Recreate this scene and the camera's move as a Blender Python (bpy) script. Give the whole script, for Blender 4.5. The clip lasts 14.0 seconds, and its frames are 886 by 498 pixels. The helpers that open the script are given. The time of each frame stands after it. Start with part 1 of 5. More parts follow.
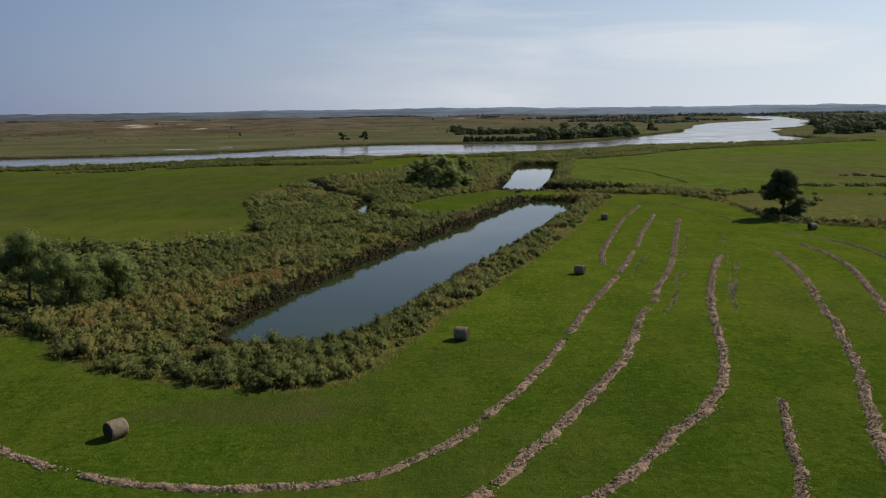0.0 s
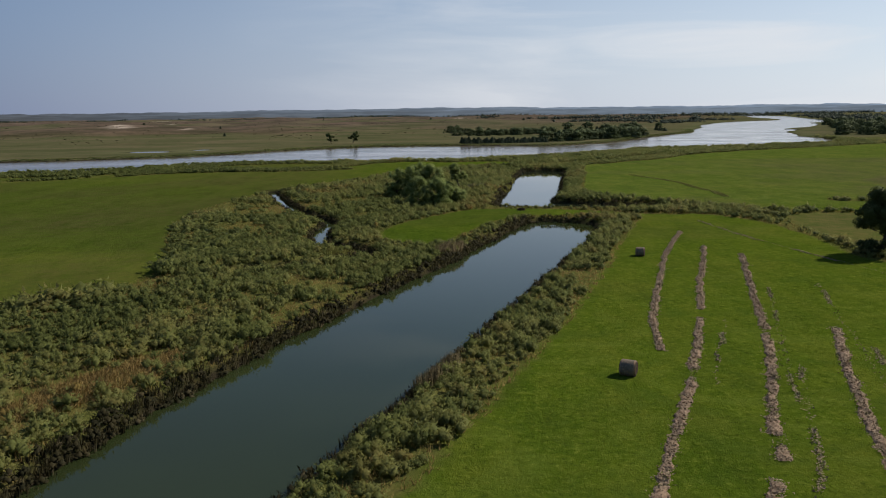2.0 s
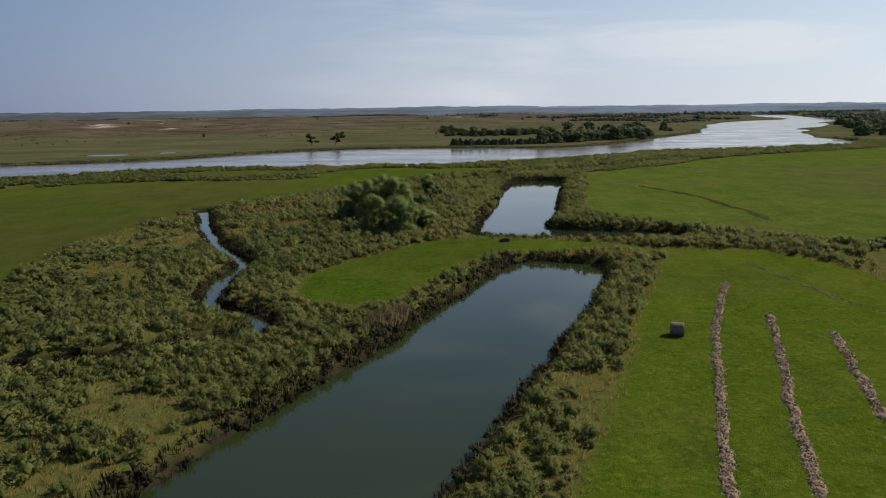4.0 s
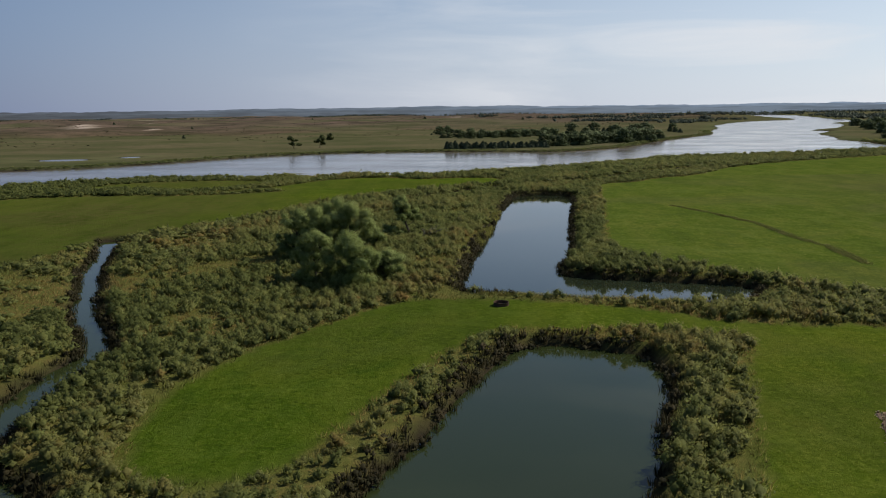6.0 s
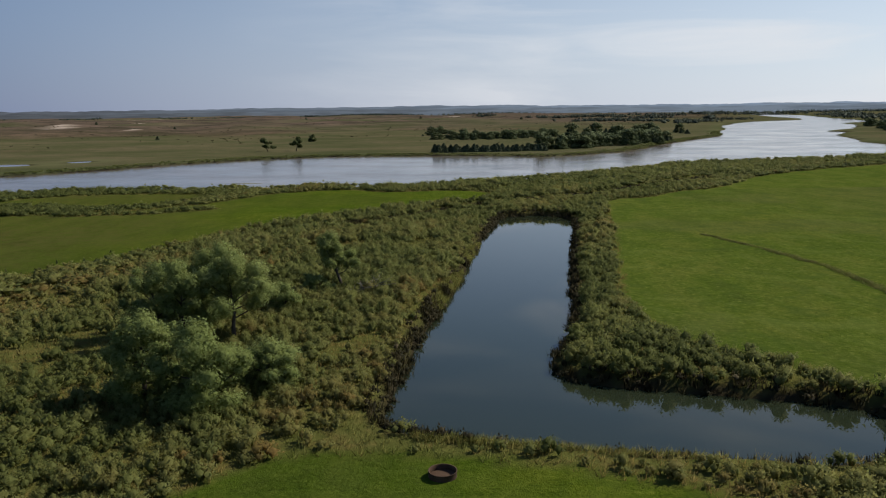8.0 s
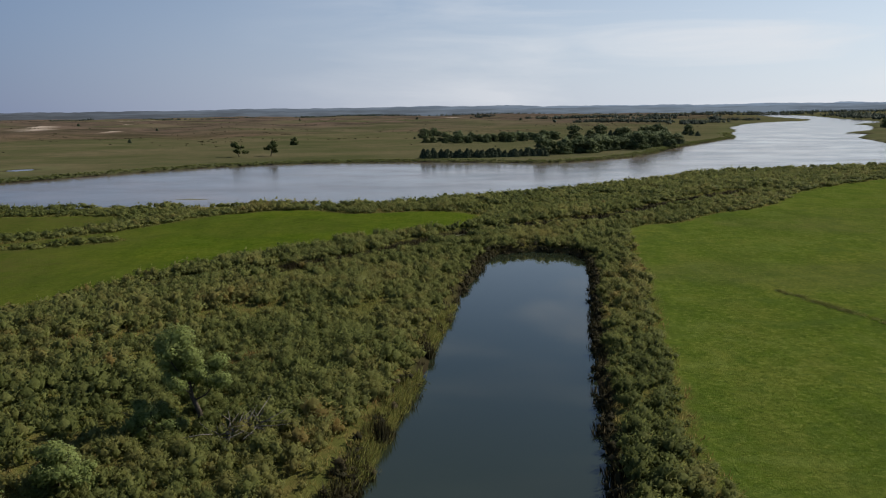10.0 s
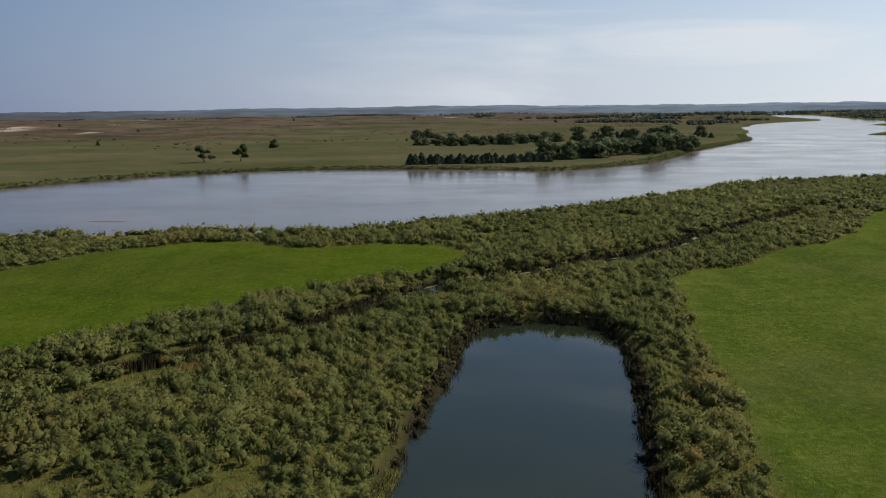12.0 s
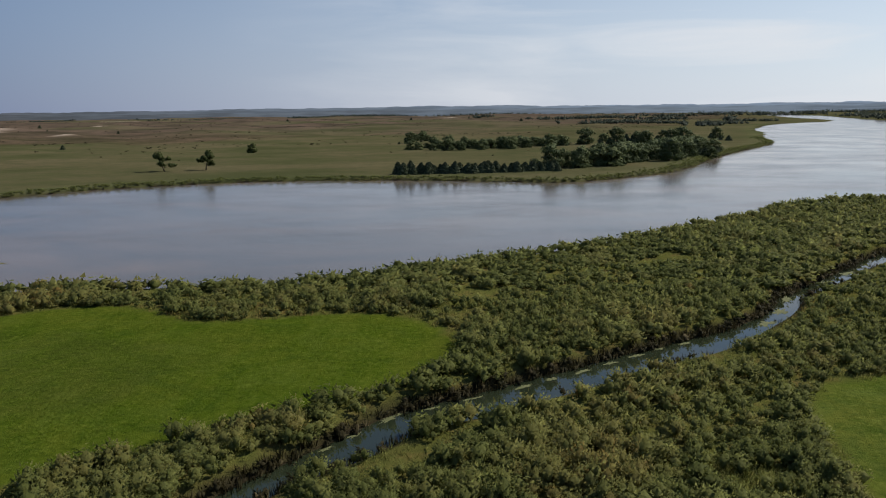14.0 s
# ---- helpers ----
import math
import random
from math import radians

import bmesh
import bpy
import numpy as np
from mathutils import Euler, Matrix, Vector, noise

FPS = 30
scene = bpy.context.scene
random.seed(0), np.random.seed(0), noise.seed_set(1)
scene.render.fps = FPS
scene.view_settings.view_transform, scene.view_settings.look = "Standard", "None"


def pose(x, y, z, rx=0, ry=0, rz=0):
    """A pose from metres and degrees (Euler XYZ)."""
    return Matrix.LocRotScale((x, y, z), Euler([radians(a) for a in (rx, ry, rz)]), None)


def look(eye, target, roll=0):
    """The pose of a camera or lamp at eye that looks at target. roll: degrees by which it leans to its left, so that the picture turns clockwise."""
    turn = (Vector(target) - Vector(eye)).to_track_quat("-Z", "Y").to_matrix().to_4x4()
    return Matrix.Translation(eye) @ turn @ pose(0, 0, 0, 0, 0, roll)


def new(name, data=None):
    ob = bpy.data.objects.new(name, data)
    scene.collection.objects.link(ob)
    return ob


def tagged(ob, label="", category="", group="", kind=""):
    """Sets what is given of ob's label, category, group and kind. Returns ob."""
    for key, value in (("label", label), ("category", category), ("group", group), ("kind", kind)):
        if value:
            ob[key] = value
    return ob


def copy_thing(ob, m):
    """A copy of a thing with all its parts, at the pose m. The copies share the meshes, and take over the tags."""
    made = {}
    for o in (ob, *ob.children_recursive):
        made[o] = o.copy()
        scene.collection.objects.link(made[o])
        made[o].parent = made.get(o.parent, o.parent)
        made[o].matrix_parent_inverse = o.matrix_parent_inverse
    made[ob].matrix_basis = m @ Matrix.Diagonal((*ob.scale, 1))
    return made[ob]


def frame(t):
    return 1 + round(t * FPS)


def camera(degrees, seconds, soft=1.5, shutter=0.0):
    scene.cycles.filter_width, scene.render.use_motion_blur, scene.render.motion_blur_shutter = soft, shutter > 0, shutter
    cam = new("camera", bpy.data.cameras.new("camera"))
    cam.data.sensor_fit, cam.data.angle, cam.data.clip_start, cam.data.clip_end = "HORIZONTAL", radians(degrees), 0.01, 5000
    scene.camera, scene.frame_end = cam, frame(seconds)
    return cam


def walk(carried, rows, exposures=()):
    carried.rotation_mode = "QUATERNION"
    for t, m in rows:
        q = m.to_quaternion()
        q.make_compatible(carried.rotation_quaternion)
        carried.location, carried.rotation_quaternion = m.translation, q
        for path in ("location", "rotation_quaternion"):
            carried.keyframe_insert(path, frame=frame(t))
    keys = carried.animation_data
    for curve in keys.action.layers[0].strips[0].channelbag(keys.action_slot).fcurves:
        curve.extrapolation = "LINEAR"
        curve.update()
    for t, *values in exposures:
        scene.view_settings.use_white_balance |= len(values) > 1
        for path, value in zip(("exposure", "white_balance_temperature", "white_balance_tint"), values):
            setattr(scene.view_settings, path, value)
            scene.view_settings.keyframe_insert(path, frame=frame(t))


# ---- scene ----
cam = camera(58.9, 14.0, soft=1.1)
METRES, EYE, TILT, LEAN, TURN = 347.2, 25.6, 0.0, 0.0, 0.0
ROWS = [
    (0.0, 0.0, 0.0, 0.0, -0.12, -9.95, 0.67),
    (0.5, 0.0019, 0.0362, -0.0011, -0.11, -9.95, 0.67),
    (1.0, 0.0041, 0.0722, -0.0013, -0.11, -9.95, 0.66),
    (1.5, 0.007, 0.1078, -0.0015, -0.13, -9.96, 0.67),
    (2.0, 0.0116, 0.1432, -0.0016, -0.12, -9.96, 0.69),
    (2.5, 0.018, 0.1783, -0.0015, -0.1, -9.99, 0.68),
    (3.0, 0.0252, 0.2135, -0.0015, -0.1, -10.01, 0.7),
    (5.5, 0.0435, 0.3907, -0.001, -0.11, -10.08, 0.63),
    (6.0, 0.0475, 0.4259, -0.0008, -0.11, -10.06, 0.66),
    (6.5, 0.0536, 0.4606, -0.0007, -0.11, -10.05, 0.68),
    (7.0, 0.0606, 0.4954, -0.0008, -0.11, -10.07, 0.67),
    (7.5, 0.0661, 0.5303, -0.0009, -0.1, -10.09, 0.64),
    (8.0, 0.0697, 0.5659, -0.0009, -0.11, -10.1, 0.63),
    (8.5, 0.0722, 0.6017, -0.0008, -0.14, -10.07, 0.66),
    (9.0, 0.0762, 0.6365, -0.0004, -0.14, -10.05, 0.67),
    (11.5, 0.0975, 0.8139, -0.0013, -0.14, -10.08, 0.66),
    (12.0, 0.1004, 0.8497, -0.0009, -0.12, -10.08, 0.66),
    (12.5, 0.1029, 0.8854, -0.0004, -0.13, -10.09, 0.64),
    (13.0, 0.1052, 0.9214, -0.0002, -0.13, -10.08, 0.67),
    (13.5, 0.107, 0.9572, 0.0003, -0.17, -10.07, 0.67),
    (14.0, 0.1087, 0.9931, 0.0005, -0.18, -10.07, 0.7),
]
walk(cam, [(t, pose(0, 0, EYE, TILT, LEAN, TURN) @ pose(METRES * x, METRES * y, METRES * z, 90 + pitch, roll, yaw)) for t, x, y, z, yaw, pitch, roll in ROWS])

# ---------------------------------------------------------------- world, sun
SUN_AZ, SUN_EL = 62.0, 40.0     # degrees: azimuth clockwise from +y, elevation
world = bpy.data.worlds.new("sky")
scene.world = world
world.use_nodes = True
wn, wl = world.node_tree.nodes, world.node_tree.links
wn.clear()
w_out = wn.new("ShaderNodeOutputWorld")
w_bg = wn.new("ShaderNodeBackground")
w_sky = wn.new("ShaderNodeTexSky")
w_sky.sky_type = 'NISHITA'
w_sky.sun_disc = False
w_sky.sun_elevation = radians(SUN_EL)
w_sky.sun_rotation = radians(SUN_AZ)
w_sky.altitude = 700
w_sky.air_density, w_sky.dust_density, w_sky.ozone_density = 1.0, 0.7, 3.2
w_bg.inputs["Strength"].default_value = 0.085
w_co = wn.new("ShaderNodeTexCoord")
w_map = wn.new("ShaderNodeMapping")
w_map.inputs["Scale"].default_value = (2.2, 2.2, 15.0)
w_map.inputs["Rotation"].default_value = (0, radians(7), 0)
w_noise = wn.new("ShaderNodeTexNoise")
w_noise.inputs["Scale"].default_value = 1.3
w_noise.inputs["Detail"].default_value = 7
w_noise.inputs["Roughness"].default_value = 0.55
w_noise.inputs["Distortion"].default_value = 0.5
w_ramp = wn.new("ShaderNodeMapRange")
w_ramp.inputs["From Min"].default_value, w_ramp.inputs["From Max"].default_value = 0.45, 0.72
w_ramp.inputs["To Max"].default_value = 0.85
w_mix = wn.new("ShaderNodeMix")
w_mix.data_type = 'RGBA'
w_mix.inputs["B"].default_value = (9.0, 9.2, 9.6, 1)
w_turn = wn.new("ShaderNodeMapping")
w_turn.inputs["Rotation"].default_value = (0, 0, radians(19))
wl.new(w_co.outputs["Generated"], w_turn.inputs["Vector"])
wl.new(w_turn.outputs["Vector"], w_map.inputs["Vector"])
wl.new(w_map.outputs["Vector"], w_noise.inputs["Vector"])
wl.new(w_noise.outputs["Fac"], w_ramp.inputs["Value"])
w_low = wn.new("ShaderNodeMapRange")
w_low.interpolation_type = 'SMOOTHSTEP'
for k, v in (("From Min", 0.16), ("From Max", 0.52), ("To Min", 1.0), ("To Max", 0.15)):
    w_low.inputs[k].default_value = v
w_mul = wn.new("ShaderNodeMath")
w_mul.operation = 'MULTIPLY'
wl.new(w_ramp.outputs["Result"], w_mul.inputs[0])
wl.new(w_low.outputs["Result"], w_mul.inputs[1])
w_sided = wn.new("ShaderNodeMath")
w_sided.operation = 'MULTIPLY'
wl.new(w_mul.outputs["Value"], w_sided.inputs[0])
wl.new(w_sided.outputs["Value"], w_mix.inputs["Factor"])
# summer haze: paler towards the horizon and towards the sun
w_sep = wn.new("ShaderNodeSeparateXYZ")
wl.new(w_co.outputs["Generated"], w_sep.inputs["Vector"])
wl.new(w_sep.outputs["Z"], w_low.inputs["Value"])
w_up = wn.new("ShaderNodeMapRange")
w_up.interpolation_type = 'SMOOTHSTEP'
for k, v in (("From Min", -0.02), ("From Max", 0.34), ("To Min", 0.85), ("To Max", 0.0)):
    w_up.inputs[k].default_value = v
wl.new(w_sep.outputs["Z"], w_up.inputs["Value"])
w_dot = wn.new("ShaderNodeVectorMath")
w_dot.operation = 'DOT_PRODUCT'
w_dot.inputs[1].default_value = (math.sin(radians(SUN_AZ)), math.cos(radians(SUN_AZ)), 0)
wl.new(w_co.outputs["Generated"], w_dot.inputs[0])
w_veil = wn.new("ShaderNodeMapRange")
for k, v in (("From Min", 0.22), ("From Max", 0.75)):
    w_veil.inputs[k].default_value = v
wl.new(w_dot.outputs["Value"], w_veil.inputs["Value"])
w_side = wn.new("ShaderNodeMapRange")
for k, v in (("From Min", -0.1), ("From Max", 0.95)):
    w_side.inputs[k].default_value = v
wl.new(w_dot.outputs["Value"], w_side.inputs["Value"])
w_haze = wn.new("ShaderNodeMix")
w_haze.data_type = 'RGBA'
w_haze.inputs["A"].default_value = (1.68, 2.33, 4.30, 1)
w_haze.inputs["B"].default_value = (8.9, 9.7, 10.8, 1)
wl.new(w_side.outputs["Result"], w_haze.inputs["Factor"])
wl.new(w_veil.outputs["Result"], w_sided.inputs[1])
w_sum = wn.new("ShaderNodeMix")
w_sum.data_type = 'RGBA'
wl.new(w_up.outputs["Result"], w_sum.inputs["Factor"])
wl.new(w_sky.outputs["Color"], w_sum.inputs["A"])
wl.new(w_haze.outputs["Result"], w_sum.inputs["B"])
wl.new(w_sum.outputs["Result"], w_mix.inputs["A"])
wl.new(w_mix.outputs["Result"], w_bg.inputs["Color"])
wl.new(w_bg.outputs["Background"], w_out.inputs["Surface"])

sun = new("sun", bpy.data.lights.new("sun", "SUN"))
sun.data.energy, sun.data.angle, sun.data.color = 4.6, radians(0.6), (1.0, 0.92, 0.78)
sun_way = Vector((math.sin(radians(SUN_AZ)) * math.cos(radians(SUN_EL)), math.cos(radians(SUN_AZ)) * math.cos(radians(SUN_EL)), math.sin(radians(SUN_EL))))
sun.matrix_world = look(sun_way * 900, (0, 0, 0))
scene.view_settings.exposure = 0.0


# ---------------------------------------------------------------- materials
def material(name):
    m = bpy.data.materials.new(name)
    m.use_nodes = True
    n, l = m.node_tree.nodes, m.node_tree.links
    return m, n, l, n["Principled BSDF"]


def tex(n, l, kind, vec=None, **values):
    node = n.new(kind)
    for k, v in values.items():
        node.inputs[k.replace("_", " ")].default_value = v
    if vec is not None:
        l.new(vec, node.inputs["Vector"])
    return node


def ramp(n, l, value, stops):
    r = n.new("ShaderNodeValToRGB")
    e = r.color_ramp.elements
    while len(e) < len(stops):
        e.new(0.5)
    for el, (at, col) in zip(e, stops):
        el.position, el.color = at, (*col, 1)
    l.new(value, r.inputs["Fac"])
    return r.outputs["Color"]


def mix(n, l, fac, a, b, how='MIX'):
    m = n.new("ShaderNodeMix")
    m.data_type, m.blend_type = 'RGBA', how
    for sock, v in ((m.inputs["Factor"], fac), (m.inputs["A"], a), (m.inputs["B"], b)):
        if isinstance(v, bpy.types.NodeSocket):
            l.new(v, sock)
        elif isinstance(v, tuple):
            sock.default_value = (*v, 1)
        else:
            sock.default_value = v
    return m.outputs["Result"]


def maprange(n, l, value, a, b, c=0.0, d=1.0):
    m = n.new("ShaderNodeMapRange")
    for k, v in (("From Min", a), ("From Max", b), ("To Min", c), ("To Max", d)):
        m.inputs[k].default_value = v
    l.new(value, m.inputs["Value"])
    return m.outputs["Result"]


def attr(n, name):
    a = n.new("ShaderNodeAttribute")
    a.attribute_name = name
    return a.outputs["Fac"]


def where(n):
    return n.new("ShaderNodeNewGeometry").outputs["Position"]


def bump(n, l, bsdf, value, strength, distance):
    b = n.new("ShaderNodeBump")
    b.inputs["Strength"].default_value, b.inputs["Distance"].default_value = strength, distance
    l.new(value, b.inputs["Height"])
    l.new(b.outputs["Normal"], bsdf.inputs["Normal"])


def ground_material():
    m, n, l, p = material("ground_cover")
    pos = where(n)
    big = tex(n, l, "ShaderNodeTexNoise", pos, Scale=0.035, Detail=5.0, Roughness=0.6).outputs["Fac"]
    mid = tex(n, l, "ShaderNodeTexNoise", pos, Scale=0.35, Detail=6.0, Roughness=0.65).outputs["Fac"]
    fine = tex(n, l, "ShaderNodeTexNoise", pos, Scale=3.5, Detail=6.0, Roughness=0.75).outputs["Fac"]
    # mown meadow: strong green, mottled, yellower in patches
    clump = tex(n, l, "ShaderNodeTexNoise", pos, Scale=0.9, Detail=8.0, Roughness=0.72, Distortion=0.6).outputs["Fac"]
    green = ramp(n, l, big, ((0.32, (0.045, 0.072, 0.009)), (0.5, (0.058, 0.092, 0.010)), (0.66, (0.082, 0.104, 0.015))))
    green = mix(n, l, maprange(n, l, mid, 0.40, 0.62, 0, 0.8), green, (0.042, 0.074, 0.008))
    green = mix(n, l, maprange(n, l, clump, 0.51, 0.66, 0, 0.62), green, (0.104, 0.136, 0.024))
    green = mix(n, l, maprange(n, l, clump, 0.46, 0.34, 0, 0.7), green, (0.030, 0.050, 0.008))
    flat = n.new("ShaderNodeMapping")
    flat.inputs["Scale"].default_value = (0.13, 0.055, 0.1)
    l.new(pos, flat.inputs["Vector"])
    patch = tex(n, l, "ShaderNodeTexNoise", flat.outputs["Vector"], Scale=1.0, Detail=8.0, Roughness=0.7).outputs["Fac"]
    green = mix(n, l, maprange(n, l, patch, 0.46, 0.62, 0, 0.5), green, (0.088, 0.106, 0.018))
    green = mix(n, l, maprange(n, l, patch, 0.46, 0.34, 0, 0.5), green, (0.036, 0.055, 0.010))
    tuft = tex(n, l, "ShaderNodeTexNoise", pos, Scale=1.7, Detail=5.0, Roughness=0.6).outputs["Fac"]
    green = mix(n, l, maprange(n, l, tuft, 0.55, 0.66, 0, 0.6), green, (0.026, 0.046, 0.008))
    green = mix(n, l, maprange(n, l, tuft, 0.44, 0.34, 0, 0.5), green, (0.118, 0.146, 0.026))
    swirl = tex(n, l, "ShaderNodeTexNoise", pos, Scale=0.11, Detail=3.0, Roughness=0.5, Distortion=1.6).outputs["Fac"]
    green = mix(n, l, maprange(n, l, swirl, 0.52, 0.68, 0, 0.40), green, (0.084, 0.118, 0.022))
    green = mix(n, l, maprange(n, l, swirl, 0.46, 0.32, 0, 0.5), green, (0.040, 0.070, 0.012))
    streak = n.new("ShaderNodeMapping")
    streak.inputs["Scale"].default_value = (0.9, 0.16, 1.0)
    streak.inputs["Rotation"].default_value = (0, 0, radians(-62))
    l.new(pos, streak.inputs["Vector"])
    lines = tex(n, l, "ShaderNodeTexNoise", streak.outputs["Vector"], Scale=1.0, Detail=7.0, Roughness=0.7).outputs["Fac"]
    green = mix(n, l, maprange(n, l, lines, 0.50, 0.66, 0, 0.30), green, (0.034, 0.058, 0.008))
    green = mix(n, l, 1.0, green, (1.16, 1.09, 0.88), 'MULTIPLY')
    tan = mix(n, l, maprange(n, l, mid, 0.35, 0.65), mix(n, l, maprange(n, l, patch, 0.4, 0.6), (0.046, 0.060, 0.012), (0.080, 0.093, 0.020)), (0.092, 0.080, 0.026))
    green = mix(n, l, attr(n, "cured"), green, tan)
    # near hayfield and meadows on the left multiplied darker
    green = mix(n, l, attr(n, "deep"), green, (0.74, 0.82, 0.80), 'MULTIPLY')
    # right meadow multiplied brighter and bluer
    green = mix(n, l, attr(n, "bluer"), green, (1.13, 1.09, 1.66), 'MULTIPLY')
    # floor under the brush: tall grass and litter
    floor = ramp(n, l, mid, ((0.3, (0.066, 0.082, 0.020)), (0.5, (0.105, 0.108, 0.030)), (0.68, (0.155, 0.118, 0.042))))
    floor = mix(n, l, maprange(n, l, fine, 0.45, 0.7), floor, (0.090, 0.090, 0.026))
    # prairie over the river: cured grass on low dunes
    stretch = n.new("ShaderNodeMapping")
    stretch.inputs["Scale"].default_value = (0.009, 0.013, 0.02)
    l.new(pos, stretch.inputs["Vector"])
    wide = tex(n, l, "ShaderNodeTexNoise", stretch.outputs["Vector"], Scale=1.0, Detail=8.0, Roughness=0.66).outputs["Fac"]
    dry = ramp(n, l, wide, ((0.34, (0.044, 0.044, 0.020)), (0.45, (0.080, 0.072, 0.036)), (0.54, (0.104, 0.078, 0.047)), (0.66, (0.150, 0.108, 0.072))))
    dry = mix(n, l, maprange(n, l, tex(n, l, "ShaderNodeTexNoise", pos, Scale=0.09, Detail=8.0, Roughness=0.75).outputs["Fac"], 0.44, 0.60, 0, 0.8), dry, (0.046, 0.042, 0.024))
    dry = mix(n, l, attr(n, "upland"), dry, mix(n, l, maprange(n, l, wide, 0.38, 0.62), (0.058, 0.047, 0.037), (0.140, 0.102, 0.082)))
    dry = mix(n, l, attr(n, "lush"), dry, mix(n, l, maprange(n, l, wide, 0.4, 0.6), (0.074, 0.085, 0.037), (0.112, 0.110, 0.056)))
    col = mix(n, l, attr(n, "meadow"), floor, green)
    rough_grass = mix(n, l, maprange(n, l, mix(n, l, 0.5, big, mid), 0.42, 0.58), (0.056, 0.078, 0.018), (0.100, 0.094, 0.034))
    col = mix(n, l, attr(n, "pasture"), col, rough_grass)
    col = mix(n, l, attr(n, "prairie"), col, dry)
    col = mix(n, l, attr(n, "bank"), col, (0.030, 0.025, 0.016))
    col = mix(n, l, attr(n, "sand"), col, (0.42, 0.35, 0.29))
    l.new(col, p.inputs["Base Color"])
    p.inputs["Roughness"].default_value = 0.95
    p.inputs["Specular IOR Level"].default_value = 0.0
    bump(n, l, p, mix(n, l, 0.6, fine, clump), 0.9, 0.30)
    return m


def water_material(name, base, rough, ripple, ior=1.33, gloss=0.5):
    m, n, l, p = material(name)
    pos = where(n)
    big = tex(n, l, "ShaderNodeTexNoise", pos, Scale=0.02, Detail=4.0).outputs["Fac"]
    l.new(mix(n, l, maprange(n, l, big, 0.35, 0.65), base, tuple(c * 1.35 for c in base)), p.inputs["Base Color"])
    p.inputs["Roughness"].default_value = rough
    p.inputs["IOR"].default_value = ior
    p.inputs["Specular IOR Level"].default_value = gloss
    wave = tex(n, l, "ShaderNodeTexNoise", pos, Scale=1.1, Detail=4.0).outputs["Fac"]
    bump(n, l, p, wave, ripple, 0.05)
    return m


def leaf_material(name, stops, yellow, through_light=0.30, grain=0.0):
    """Foliage: colour from a tint stored with each plant, a random shade for each leaf."""
    m, n, l, p = material(name)
    isl = n.new("ShaderNodeNewGeometry").outputs["Random Per Island"]
    col = ramp(n, l, attr(n, "tint"), stops)
    col = mix(n, l, maprange(n, l, isl, 0.0, 1.0, 0.0, 0.40), col, yellow)
    hsv = n.new("ShaderNodeHueSaturation")
    l.new(col, hsv.inputs["Color"])
    l.new(maprange(n, l, isl, 0, 1, 0.90, 1.10), hsv.inputs["Value"])
    l.new(hsv.outputs["Color"], p.inputs["Base Color"])
    p.inputs["Roughness"].default_value = 0.7
    p.inputs["Specular IOR Level"].default_value = 0.08
    if grain:
        g = tex(n, l, "ShaderNodeTexVoronoi", where(n), Scale=grain)
        f = tex(n, l, "ShaderNodeTexNoise", where(n), Scale=grain * 0.8, Detail=3.0, Roughness=0.7).outputs["Fac"]
        hsv2 = n.new("ShaderNodeHueSaturation")
        l.new(hsv.outputs["Color"], hsv2.inputs["Color"])
        l.new(maprange(n, l, f, 0.3, 0.7, 0.82, 1.18), hsv2.inputs["Value"])
        hsv = hsv2
        l.new(hsv.outputs["Color"], p.inputs["Base Color"])
        bump(n, l, p, mix(n, l, 0.5, g.outputs["Distance"], f), 0.6, 0.6 / grain)
    t = n.new("ShaderNodeBsdfTranslucent")
    l.new(hsv.outputs["Color"], t.inputs["Color"])
    ms = n.new("ShaderNodeMixShader")
    ms.inputs["Fac"].default_value = through_light
    l.new(p.outputs["BSDF"], ms.inputs[1])
    l.new(t.outputs["BSDF"], ms.inputs[2])
    l.new(ms.outputs["Shader"], n["Material Output"].inputs["Surface"])
    return m


def rough_material(name, a, b, scale, bumpy=0.5, dist=0.03, rough=0.9):
    m, n, l, p = material(name)
    co = n.new("ShaderNodeTexCoord").outputs["Object"]
    v = tex(n, l, "ShaderNodeTexNoise", co, Scale=scale, Detail=7.0, Roughness=0.7).outputs["Fac"]
    w = tex(n, l, "ShaderNodeTexNoise", co, Scale=scale * 0.12, Detail=3.0).outputs["Fac"]
    col = mix(n, l, maprange(n, l, v, 0.3, 0.7), a, b)
    col = mix(n, l, maprange(n, l, w, 0.4, 0.7, 0, 0.5), col, tuple(c * 0.6 for c in a))
    l.new(col, p.inputs["Base Color"])
    p.inputs["Roughness"].default_value = rough
    p.inputs["Specular IOR Level"].default_value = 0.2
    bump(n, l, p, v, bumpy, dist)
    return m


